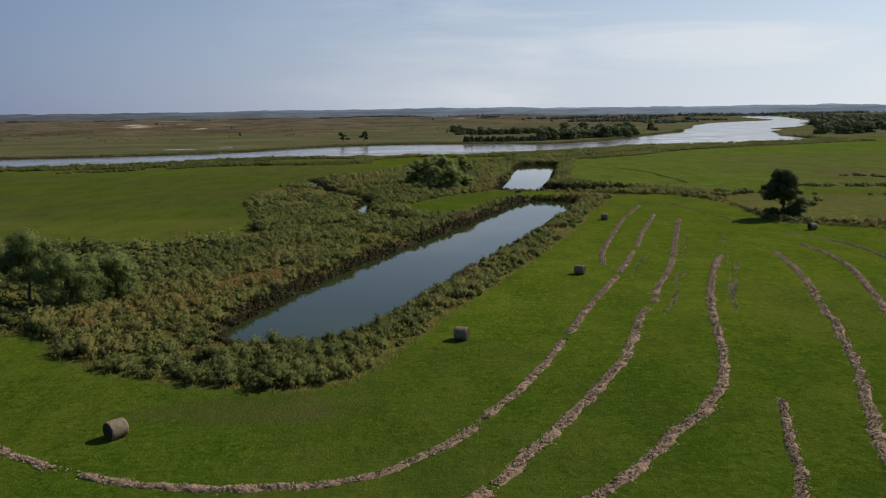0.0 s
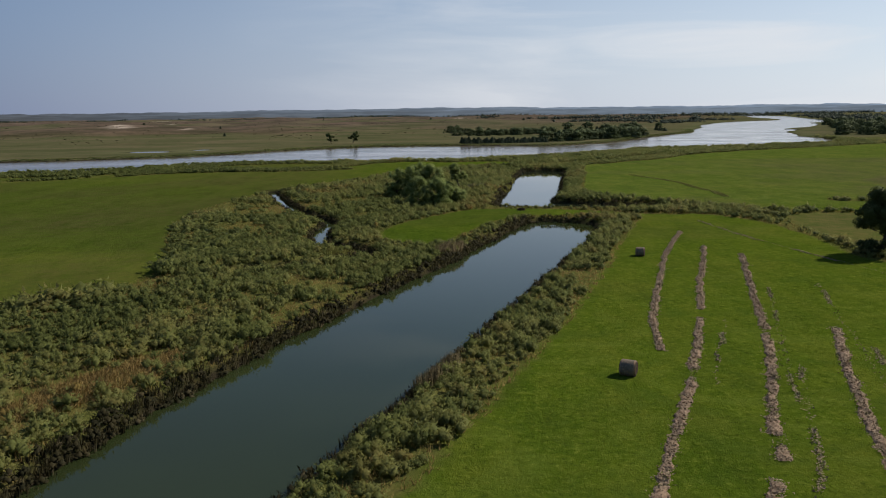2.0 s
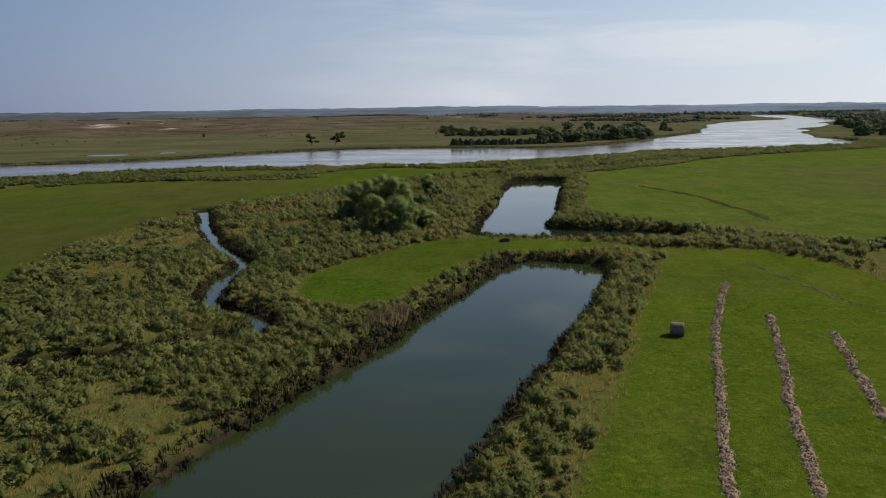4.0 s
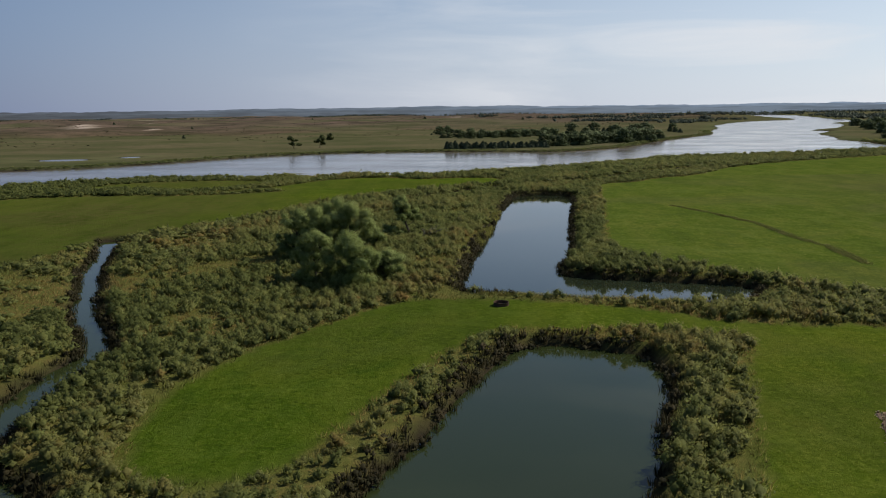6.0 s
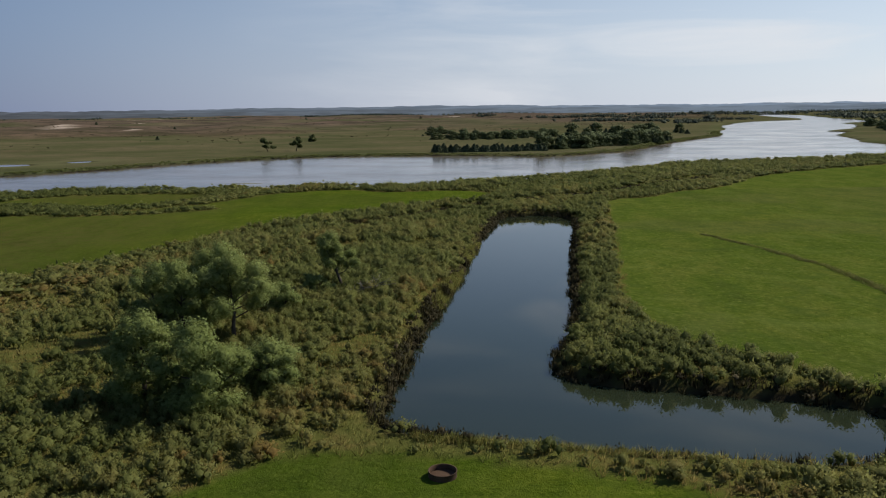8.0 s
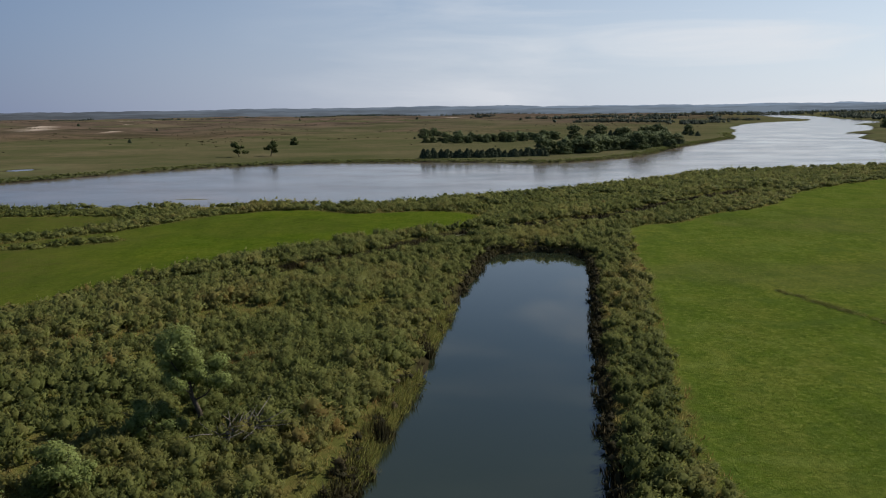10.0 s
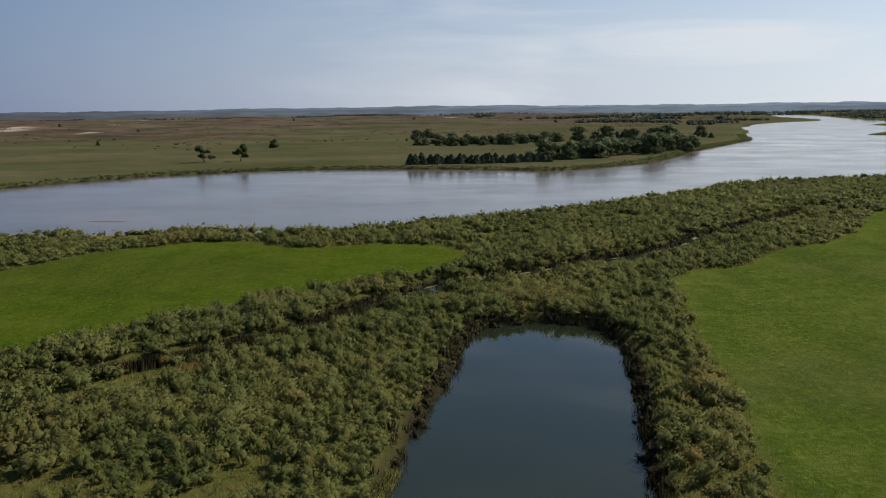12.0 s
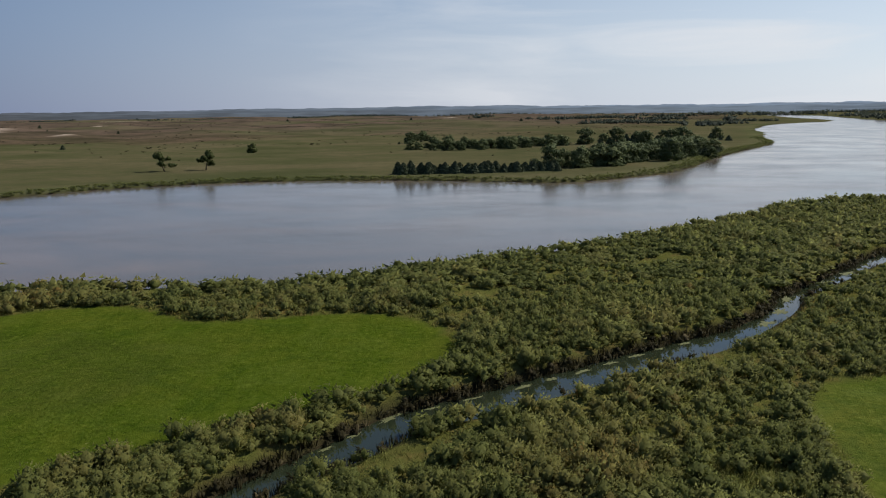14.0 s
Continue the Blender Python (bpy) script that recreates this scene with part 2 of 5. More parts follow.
# distance haze and hill shading are painted into a glowing colour
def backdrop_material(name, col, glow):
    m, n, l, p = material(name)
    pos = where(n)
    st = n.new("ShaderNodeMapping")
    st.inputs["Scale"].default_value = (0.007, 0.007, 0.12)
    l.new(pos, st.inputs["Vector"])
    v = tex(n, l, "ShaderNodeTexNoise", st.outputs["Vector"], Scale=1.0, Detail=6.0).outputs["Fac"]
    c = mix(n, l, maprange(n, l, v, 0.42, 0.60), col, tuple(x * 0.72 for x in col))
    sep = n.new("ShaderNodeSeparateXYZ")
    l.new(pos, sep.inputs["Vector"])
    # painted haze thickens to the right: paler and bluer with x
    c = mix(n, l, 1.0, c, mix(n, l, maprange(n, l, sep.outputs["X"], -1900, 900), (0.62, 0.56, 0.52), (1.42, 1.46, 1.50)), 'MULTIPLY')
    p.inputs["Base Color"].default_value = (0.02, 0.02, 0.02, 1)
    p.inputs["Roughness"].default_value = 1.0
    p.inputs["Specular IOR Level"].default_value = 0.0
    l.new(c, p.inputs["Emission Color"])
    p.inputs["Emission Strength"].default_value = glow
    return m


def river_material():
    """Turbid shallow water: brownish over the sandbanks."""
    m = water_material("river_water", (0.118, 0.106, 0.088), 0.20, 0.35, 1.38)
    n, l = m.node_tree.nodes, m.node_tree.links
    st = n.new("ShaderNodeMapping")
    st.inputs["Scale"].default_value = (0.014, 0.032, 0.02)
    st.inputs["Rotation"].default_value = (0, 0, radians(-12))
    l.new(where(n), st.inputs["Vector"])
    v = tex(n, l, "ShaderNodeTexNoise", st.outputs["Vector"], Scale=1.0, Detail=6.0, Roughness=0.6, Distortion=1.2).outputs["Fac"]
    l.new(mix(n, l, maprange(n, l, v, 0.40, 0.66), (0.104, 0.092, 0.078), (0.182, 0.138, 0.108)), n["Principled BSDF"].inputs["Base Color"])
    # wind-ruffled patches
    gust = n.new("ShaderNodeMapping")
    gust.inputs["Scale"].default_value = (0.02, 0.035, 0.02)
    gust.inputs["Rotation"].default_value = (0, 0, radians(14))
    l.new(where(n), gust.inputs["Vector"])
    w = tex(n, l, "ShaderNodeTexNoise", gust.outputs["Vector"], Scale=1.0, Detail=8.0, Roughness=0.72).outputs["Fac"]
    l.new(maprange(n, l, w, 0.36, 0.66, 0.09, 0.21), n["Principled BSDF"].inputs["Roughness"])
    return m


GROUND = ground_material()
POND = water_material("pond_water", (0.021, 0.029, 0.010), 0.03, 0.05, 1.33, 0.42)
DARK_POND = water_material("dark_pond_water", (0.017, 0.023, 0.013), 0.03, 0.05, 1.43)
RIVER = river_material()
SHRUB = leaf_material("shrub_leaves", ((0.0, (0.122, 0.147, 0.044)), (0.25, (0.190, 0.214, 0.066)), (0.55, (0.230, 0.232, 0.076)), (0.8, (0.250, 0.222, 0.074)), (1.0, (0.276, 0.192, 0.064))), (0.222, 0.234, 0.084), 0.60, grain=4.5)
GRASS = leaf_material("tall_grass_blades", ((0.0, (0.125, 0.155, 0.038)), (0.5, (0.245, 0.195, 0.060)), (1.0, (0.300, 0.195, 0.078))), (0.250, 0.225, 0.080), 0.35)
REED = leaf_material("reed_blades", ((0.0, (0.024, 0.025, 0.012)), (0.55, (0.050, 0.042, 0.020)), (1.0, (0.230, 0.185, 0.105))), (0.042, 0.038, 0.018))
TREE = leaf_material("cottonwood_leaves", ((0.0, (0.128, 0.164, 0.050)), (0.5, (0.214, 0.264, 0.084)), (1.0, (0.290, 0.334, 0.120))), (0.246, 0.290, 0.104), 0.50, grain=4.0)
# shaded copy of the cottonwood leaves: backlit darkness put into the colour
BACKLIT_TREE = leaf_material("backlit_cottonwood_leaves", ((0.0, (0.046, 0.062, 0.020)), (1.0, (0.098, 0.118, 0.042))), (0.075, 0.092, 0.032), 0.2)
# cedar, grove and far leaves: distance haze put into greyer, bluer colours
CEDAR = leaf_material("cedar_needles", ((0.0, (0.052, 0.070, 0.042)), (1.0, (0.090, 0.108, 0.058))), (0.074, 0.092, 0.050), 0.15)
GROVE = leaf_material("grove_leaves", ((0.0, (0.070, 0.096, 0.044)), (1.0, (0.120, 0.148, 0.066))), (0.095, 0.120, 0.056), 0.3)
WOODS = leaf_material("hazed_far_leaves", ((0.0, (0.044, 0.060, 0.050)), (1.0, (0.068, 0.086, 0.064))), (0.056, 0.073, 0.056), 0.3)
BARK = rough_material("grey_bark", (0.050, 0.040, 0.032), (0.105, 0.088, 0.070), 6.0)
DEAD = rough_material("bleached_dead_wood", (0.12, 0.11, 0.095), (0.20, 0.185, 0.165), 6.0)
HAY = rough_material("weathered_hay", (0.165, 0.106, 0.068), (0.360, 0.250, 0.165), 7.0, 0.9, 0.06)
STRAW = rough_material("loose_hay", (0.19, 0.135, 0.085), (0.41, 0.31, 0.205), 5.0, 0.2, 0.02)
# bale ends: weathered hay, darkened further for the shade on them
HAYEND = rough_material("hay_roll_end", (0.038, 0.026, 0.017), (0.085, 0.060, 0.040), 14.0, 0.8, 0.05)
NET = rough_material("net_wrap", (0.12, 0.095, 0.065), (0.235, 0.19, 0.14), 14.0, 0.4, 0.01)
RUST = rough_material("rusty_steel", (0.060, 0.034, 0.022), (0.110, 0.070, 0.045), 9.0, 0.4, 0.01)
SCUM = rough_material("pale_algae", (0.09, 0.11, 0.04), (0.19, 0.19, 0.10), 2.5, 0.3, 0.01)
SANDBAR = rough_material("wet_sandbar_grass", (0.10, 0.12, 0.04), (0.20, 0.17, 0.10), 1.5)
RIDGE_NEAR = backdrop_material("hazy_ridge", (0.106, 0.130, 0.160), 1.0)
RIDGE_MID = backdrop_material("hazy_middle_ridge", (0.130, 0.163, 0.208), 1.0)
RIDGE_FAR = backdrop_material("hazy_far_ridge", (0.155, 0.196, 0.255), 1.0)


# ---------------------------------------------------------------- plan of the place
def chaikin(pts, closed=True, times=2):
    p = np.array(pts, float)
    for _ in range(times):
        q = np.roll(p, -1, 0) if closed else p[1:]
        a = p if closed else p[:-1]
        r = np.stack([a * 0.75 + q * 0.25, a * 0.25 + q * 0.75], 1).reshape(-1, 2)
        p = r if closed else np.vstack([p[:1], r, p[-1:]])
    return p


POND_1 = chaikin([(-28, 92), (-26, 99), (-24, 109), (-21, 119), (-18, 126), (-15, 136), (-10, 148), (-3, 165), (5, 182), (10, 197), (16, 211), (21, 225), (24, 232),
                  (29, 233), (35, 231), (38, 229), (39, 225), (38, 219), (35.3, 211), (28.6, 192), (19.8, 169), (15.8, 159), (10.8, 146), (7.8, 137), (1.8, 121), (-2.3, 112), (-5.4, 103),
                  (-9, 96), (-12, 90), (-16, 87), (-21, 86), (-25, 87)], True, 1)
POND_2 = chaikin([(18, 258), (20, 272), (23, 295), (27, 316), (29, 333), (31, 346), (32, 355), (35, 368), (37, 380), (39, 387), (43, 389), (49, 390), (54, 387), (55, 378),
                  (53, 365), (50, 351), (47, 332), (43, 308), (40, 290), (38, 283), (35, 275), (36, 270), (42, 267), (51, 264.5), (59, 263), (62, 260), (61, 255), (57, 251),
                  (50, 250.5), (42, 252), (34, 253), (26, 255)], True, 1)
RIVER_LINE = chaikin([(-4000, 120), (-1200, 300), (-400, 365), (-260, 382), (-185, 397), (-150, 424), (-110, 456), (-74, 462), (-37, 460.5), (-5, 462), (20, 465), (39, 476.5),
                      (62, 492), (91, 515), (110, 533), (136, 556), (165, 566), (215, 582), (262, 603), (290, 628), (315, 670), (319, 715), (321, 755), (344, 808), (371, 902), (404, 938),
                      (420, 972), (412, 1000), (434, 1030), (480, 1072), (520, 1150), (580, 1260), (600, 1345), (666, 1396), (749, 1559), (800, 1760), (850, 1915), (977, 2277), (1040, 2600), (1150, 2900),
                      (1500, 3600), (1800, 4300), (1650, 4300), (1380, 3600), (1060, 2900), (937, 2526), (869, 2266), (800, 2060), (765, 1880), (735, 1745), (665, 1620), (610, 1590), (529, 1502), (445, 1356),
                      (385, 1225), (366, 1150), (345, 1093), (325, 1048), (300, 985), (282, 918), (250, 868), (188, 771), (140, 676), (108, 645), (83, 628), (62, 636), (19, 648),
                      (-27, 651), (-60, 640), (-85, 625), (-111, 594), (-147, 542), (-190, 518), (-244, 500), (-400, 480), (-1200, 420), (-4000, 300)], True, 1)
CREEK_1 = chaikin([(-53, 309), (-50, 301), (-44.5, 284), (-41.5, 273), (-37, 264), (-33.5, 253), (-28.5, 244), (-24, 236), (-21.6, 230), (-23.0, 222), (-22.0, 213), (-20.5, 203.5), (-18, 200), (-14.5, 199), (-11, 195), (-10.5, 190), (-13, 186), (-20, 181), (-32, 176)], False)
MARSH = chaikin([(-14, 362), (0, 370), (9, 377), (17, 386), (22, 393)], False)
CREEK_2 = chaikin([(17, 386), (22.5, 395.5), (27, 401), (30.2, 404.2), (34.6, 409.9), (41.5, 413.2), (49, 418.2), (59, 425.2), (72, 433.6), (81, 443), (88, 454), (103, 468), (116, 482), (140, 500), (170, 512)], False)
FAR_POND = [(-196, 591, 14, 9), (-167, 613, 6, 7)]

HAYFIELD = chaikin([(-112, 165), (-100, 110), (-72, 93), (-54, 92), (-46, 88), (-41, 80), (-33, 75), (-25, 72), (-16, 70), (-11, 70), (-7, 75), (-3, 87), (3, 104), (12, 124), (24, 155), (38, 198), (47, 222), (50, 232), (58, 236),
                    (66, 237), (74, 226), (77, 209), (76, 190), (74, 178), (80, 172), (90, 168), (110, 158), (160, 140), (420, 60), (420, -700), (-420, -700), (-420, 186)], True, 1)
LEFT_MEADOW = chaikin([(-420, 190), (-97, 172), (-68, 148), (-54, 152), (-44, 163), (-41, 174), (-46, 190), (-53, 209), (-60, 240), (-59, 268), (-54, 295), (-50, 310), (-40, 320), (-24, 355), (-9, 379), (0, 390.5),
                       (9, 399), (19, 406), (27, 411.5), (34, 417), (39, 423), (39, 430), (37, 437), (30, 443), (22, 443), (13, 440), (7, 440), (3, 443), (-5, 449), (-13, 449), (-24, 441), (-32, 432), (-40, 416), (-55, 400), (-70, 392),
                       (-119, 388), (-170, 372), (-420, 340)], True, 1)
BACK_MEADOW = chaikin([(-98, 436), (-80, 440), (-58, 441), (-45, 436), (-55, 413), (-68, 408), (-84, 412), (-110, 418)], True, 1)
RIGHT_MEADOW = chaikin([(70, 414), (66, 392), (60, 358), (56, 338), (51, 313), (48, 292), (50, 281), (58, 271), (66, 261), (76, 251), (92, 241), (125, 228), (180, 216), (420, 190), (420, 640), (310, 590), (240, 545),
                        (195, 521), (173, 511), (139, 482), (126, 464), (115, 445), (102, 437), (90, 428), (84, 418)], True, 1)
MIDDLE_MEADOW = chaikin([(17, 252.5), (30, 250), (37, 247.5), (45, 243), (52, 238), (60, 236), (58, 231), (50, 230), (47, 233), (42, 234.5), (30, 236), (23, 237), (16, 227), (13, 220), (11, 215), (8, 208), (6, 202), (2, 198.5), (-3, 198),
                         (-7, 201), (-9, 209), (-9, 218), (-6, 227), (-2, 234), (4, 242), (10, 250)], True, 1)
PASTURE = chaikin([(74, 176), (78, 192), (79, 212), (84, 232), (95, 238), (125, 227), (180, 215), (420, 190), (420, 60), (160, 140), (110, 158), (90, 168)], True, 1)


HEDGE = chaikin([(78, 180), (85, 172.5), (93, 169), (110, 161), (140, 150)], False)
STRIPS = [[(-172, 352), (-154, 358), (-139, 374)], [(-130, 375), (-108, 393), (-85, 407)], [(-70, 391), (-52, 394), (-38, 402)], [(112, 262), (128, 258), (146, 256)], [(146, 296), (156, 294), (166, 284)]]


def line_dist(P, line, closed):
    best = np.full(len(P), 1e18)
    ends = np.roll(line, -1, 0) if closed else line[1:]
    for a, b in zip(line if closed else line[:-1], ends):
        d = b - a
        k = np.clip(((P - a) @ d) / max(d @ d, 1e-9), 0, 1)
        q = P - a - k[:, None] * d
        best = np.minimum(best, (q * q).sum(1))
    return np.sqrt(best)


def inside(P, poly):
    c = np.zeros(len(P), bool)
    for a, b in zip(poly, np.roll(poly, -1, 0)):
        cross = (a[1] > P[:, 1]) != (b[1] > P[:, 1])
        with np.errstate(divide="ignore", invalid="ignore"):
            x = a[0] + (P[:, 1] - a[1]) * (b[0] - a[0]) / (b[1] - a[1])
        c ^= cross & (P[:, 0] < x)
    return c


def sdf(P, poly):
    """Distance to an outline, negative inside it."""
    d = line_dist(P, poly, True)
    return np.where(inside(P, poly), -d, d)


def vnoise(P, scale, seed):
    """Smooth value noise, 0 to 1."""
    q = P / scale
    i = np.floor(q).astype(np.int64)
    f = q - i
    f = f * f * (3 - 2 * f)

    def h(a, b):
        v = (a * 374761393 + b * 668265263 + seed * 974711) & 0x7fffffff
        v = ((v ^ (v >> 13)) * 1274126177) & 0x7fffffff
        return ((v ^ (v >> 16)) & 0xffff) / 65535.0
    x0 = h(i[:, 0], i[:, 1]) * (1 - f[:, 0]) + h(i[:, 0] + 1, i[:, 1]) * f[:, 0]
    x1 = h(i[:, 0], i[:, 1] + 1) * (1 - f[:, 0]) + h(i[:, 0] + 1, i[:, 1] + 1) * f[:, 0]
    return x0 * (1 - f[:, 1]) + x1 * f[:, 1]


def fbm(P, scale, seed, octaves=4):
    return sum(vnoise(P, scale / 2 ** k, seed + k) * 0.5 ** (k + 1) for k in range(octaves)) / (1 - 0.5 ** octaves)


def smooth(a, b, v):
    k = np.clip((v - a) / (b - a), 0, 1)
    return k * k * (3 - 2 * k)


WATER_Z = -1.0
DUNES = ((-353, 1178, 9, 3.0), (-464, 1217, 13, 2.4), (-518, 1325, 11, 3.0), (-585, 1790, 15, 4.0), (-640, 1850, 12, 3.5), (-560, 1700, 9, 3.0), (-700, 1500, 30, 3.0), (-250, 1500, 30, 3.0), (-820, 1750, 40, 4.0), (-420, 1500, 36, 3.5), (-60, 1700, 40, 3.0), (-300, 1900, 40, 4.0))


def survey(P):
    """Signed distances and masks of the plan at the points P."""
    s = {}
    wob = (fbm(P, 6.0, 5, 3) - 0.5) * 1.6
    s["pond"] = np.minimum(sdf(P, POND_1), sdf(P, POND_2)) + wob * 0.8
    s["creek"] = np.minimum.reduce([line_dist(P, CREEK_1, False) - 1.7, line_dist(P, CREEK_2, False) - np.interp(P[:, 0], (20, 30, 40, 66, 76), (1.4, 2.0, 2.8, 2.6, 1.6)), line_dist(P, MARSH, False) - 0.9]) + wob * 0.7
    s["river"] = sdf(P, RIVER_LINE) + wob * 1.5
    fp = np.full(len(P), 1e9)
    for x, y, rx, ry in FAR_POND:
        fp = np.minimum(fp, (np.hypot((P[:, 0] - x) / rx, (P[:, 1] - y) / ry) - 1) * ry)
    s["far_pond"] = fp
    s["far_pond_z"] = -0.2 + np.maximum(fp, -6) * 0.06 + np.maximum(fp - 14, 0) * 3
    s["field"] = np.minimum.reduce([sdf(P, HAYFIELD), sdf(P, LEFT_MEADOW), sdf(P, BACK_MEADOW), sdf(P, RIGHT_MEADOW), sdf(P, MIDDLE_MEADOW)]) + wob
    strips = np.minimum.reduce([line_dist(P, np.array(q, float), False) for q in STRIPS])
    s["field"] = np.maximum(s["field"], 2.6 - strips + wob)
    s["pasture"] = sdf(P, PASTURE) + wob * 2
    s["water"] = np.minimum.reduce([s["pond"], s["creek"], s["river"], s["far_pond"]])
    # over the river: on the far side of its middle line
    mid_y = np.interp(P[:, 0], (-4000, -400, -150, -40, 60, 130, 300, 400, 500, 600, 750, 900, 1050, 1720), (210, 420, 480, 560, 560, 610, 800, 1090, 1280, 1450, 1690, 2220, 2780, 4300))
    s["beyond"] = P[:, 1] - mid_y
    return s


def heights(P, s):
    z = (fbm(P, 30.0, 11, 3) - 0.5) * 0.35 + (fbm(P, 3.0, 17, 2) - 0.5) * 0.12
    far = smooth(100, 900, s["beyond"])
    left = smooth(500, -500, P[:, 0] - 0.25 * P[:, 1])
    z = z + far * ((fbm(P, 260.0, 23, 4) - 0.36) * 18.0 * (0.35 + 0.65 * left) + (1 - np.abs(2 * fbm(P, 110.0, 29, 3) - 1) - 0.7) * 7.0 * (0.3 + 0.7 * left))
    for dx, dy, w, h in DUNES:
        z = z + h * np.exp(-((P[:, 0] - dx) / w) ** 2 - ((P[:, 1] - dy) / (w * 1.6)) ** 2)
    z = np.maximum(z, -0.4)
    # banks
    for key, slope in (("pond", 0.75), ("creek", 0.6), ("river", 0.45)):
        d = s[key]
        z = np.minimum(z, np.clip(WATER_Z + d * slope, -3.0, None) + np.maximum(d - 3.5, 0) * 3)
    return np.minimum(z, s["far_pond_z"])


# ---------------------------------------------------------------- building helpers
def mesh_of(name, verts, faces, mats=(), smooth_shade=False, attrs=None, normals=None):
    me = bpy.data.meshes.new(name)
    verts, faces = np.asarray(verts, np.float32), np.asarray(faces, np.int32)
    k = faces.shape[1]
    me.vertices.add(len(verts))
    me.vertices.foreach_set("co", verts.ravel())
    me.loops.add(faces.size)
    me.loops.foreach_set("vertex_index", faces.ravel())
    me.polygons.add(len(faces))
    me.polygons.foreach_set("loop_start", np.arange(0, faces.size, k, dtype=np.int32))
    if smooth_shade:
        me.polygons.foreach_set("use_smooth", np.ones(len(faces), bool))
    for m in mats:
        me.materials.append(m)
    for key, values in (attrs or {}).items():
        a = me.attributes.new(key, 'FLOAT', 'POINT')
        a.data.foreach_set("value", np.asarray(values, np.float32))
    me.update(calc_edges=True)
    me.validate()
    if normals is not None:     # foliage is shaded by the round of its crown
        a = me.attributes.new("custom_normal", 'FLOAT_VECTOR', 'POINT')
        a.data.foreach_set("vector", np.asarray(normals, np.float32).ravel())
    return me


def part(name, bm, mat, parent, label=""):
    """Links a bmesh (or a finished mesh) as one mesh object under a thing."""
    if isinstance(bm, bmesh.types.BMesh):
        me = bpy.data.meshes.new(name)
        bm.to_mesh(me)
        bm.free()
        me.materials.append(mat)
    else:
        me = bm
    ob = new(name, me)
    ob.parent = parent
    if label:
        tagged(ob, label)
    return ob


def thing(name, label, category, m=None, group=""):
    ob = new(name)
    ob.empty_display_size = 0.3
    if m is not None:
        ob.matrix_world = m
    return tagged(ob, label, category, group)


def tube(bm, pts, radii, sides=7):
    rings = []
    for i, (p, r) in enumerate(zip(pts, radii)):
        d = (Vector(pts[min(i + 1, len(pts) - 1)]) - Vector(pts[max(i - 1, 0)])).normalized()
        u = d.orthogonal().normalized()
        w = d.cross(u)
        rings.append([bm.verts.new(Vector(p) + (u * math.cos(2 * math.pi * k / sides) + w * math.sin(2 * math.pi * k / sides)) * r) for k in range(sides)])
    for a, b in zip(rings[:-1], rings[1:]):
        for k in range(sides):
            f = bm.faces.new((a[k], a[(k + 1) % sides], b[(k + 1) % sides], b[k]))
            f.smooth = True
    bm.faces.new(rings[-1])
    bm.faces.new(rings[0][::-1])


# ---------------------------------------------------------------- ground sheet
def graded(a, b, step, lo, hi, grow):
    v = list(np.arange(a, b + step / 2, step))
    s = step
    while v[-1] < hi:
        s *= grow
        v.append(min(v[-1] + s, hi))
    s, head = step, [a]
    while head[-1] > lo:
        s *= grow
        head.append(max(head[-1] - s, lo))
    return np.array(head[:0:-1] + v)


gx = graded(-96, 118, 1.6, -4600, 4600, 1.045)
gy = graded(45, 480, 1.6, -900, 4450, 1.029)
GX, GY = np.meshgrid(gx, gy)
GP = np.stack([GX.ravel(), GY.ravel()], 1)
gs = survey(GP)
gz = heights(GP, gs)
nx, ny = len(gx), len(gy)
idx = np.arange(nx * ny).reshape(ny, nx)
quads = np.stack([idx[:-1, :-1], idx[:-1, 1:], idx[1:, 1:], idx[1:, :-1]], -1).reshape(-1, 4)
beyond = (gs["beyond"] > 0) & (gs["river"] > -1)
sand = np.zeros(len(GP))
for sx, sy, rx, ry in ((-330, 1180, 9, 5), (-900, 2650, 60, 36), (-250, 2300, 25, 16), (60, 2700, 20, 16)):
    sand = np.maximum(sand, 1 - smooth(0.5, 1.1, np.hypot((GP[:, 0] - sx) / rx, (GP[:, 1] - sy) / ry) * 0.72 + (fbm(GP, 14, 41, 3) - 0.5) * 1.4))
weedy = np.zeros(len(GP))      # browned weedy strips in the pasture
for sx, sy, rx, ry in ((95, 192, 9, 7), (92, 181, 10, 4), (158, 298, 16, 14), (164, 318, 13, 10), (128, 236, 15, 5), (88, 230, 10, 4), (150, 262, 12, 5)):
    weedy = np.maximum(weedy, 1 - smooth(0.5, 1.1, np.hypot((GP[:, 0] - sx) / rx, (GP[:, 1] - sy) / ry) * 0.75 + (fbm(GP, 9, 43, 3) - 0.5) * 1.3))
for dx, dy, w, h in DUNES[:6]:
    sand = np.maximum(sand, 1 - smooth(0.5, 1.0, np.hypot((GP[:, 0] - dx) / w, (GP[:, 1] - dy + w * 0.8) / (w * 1.6)) * 0.8 + (fbm(GP, 16, 47, 3) - 0.5) * 0.9))
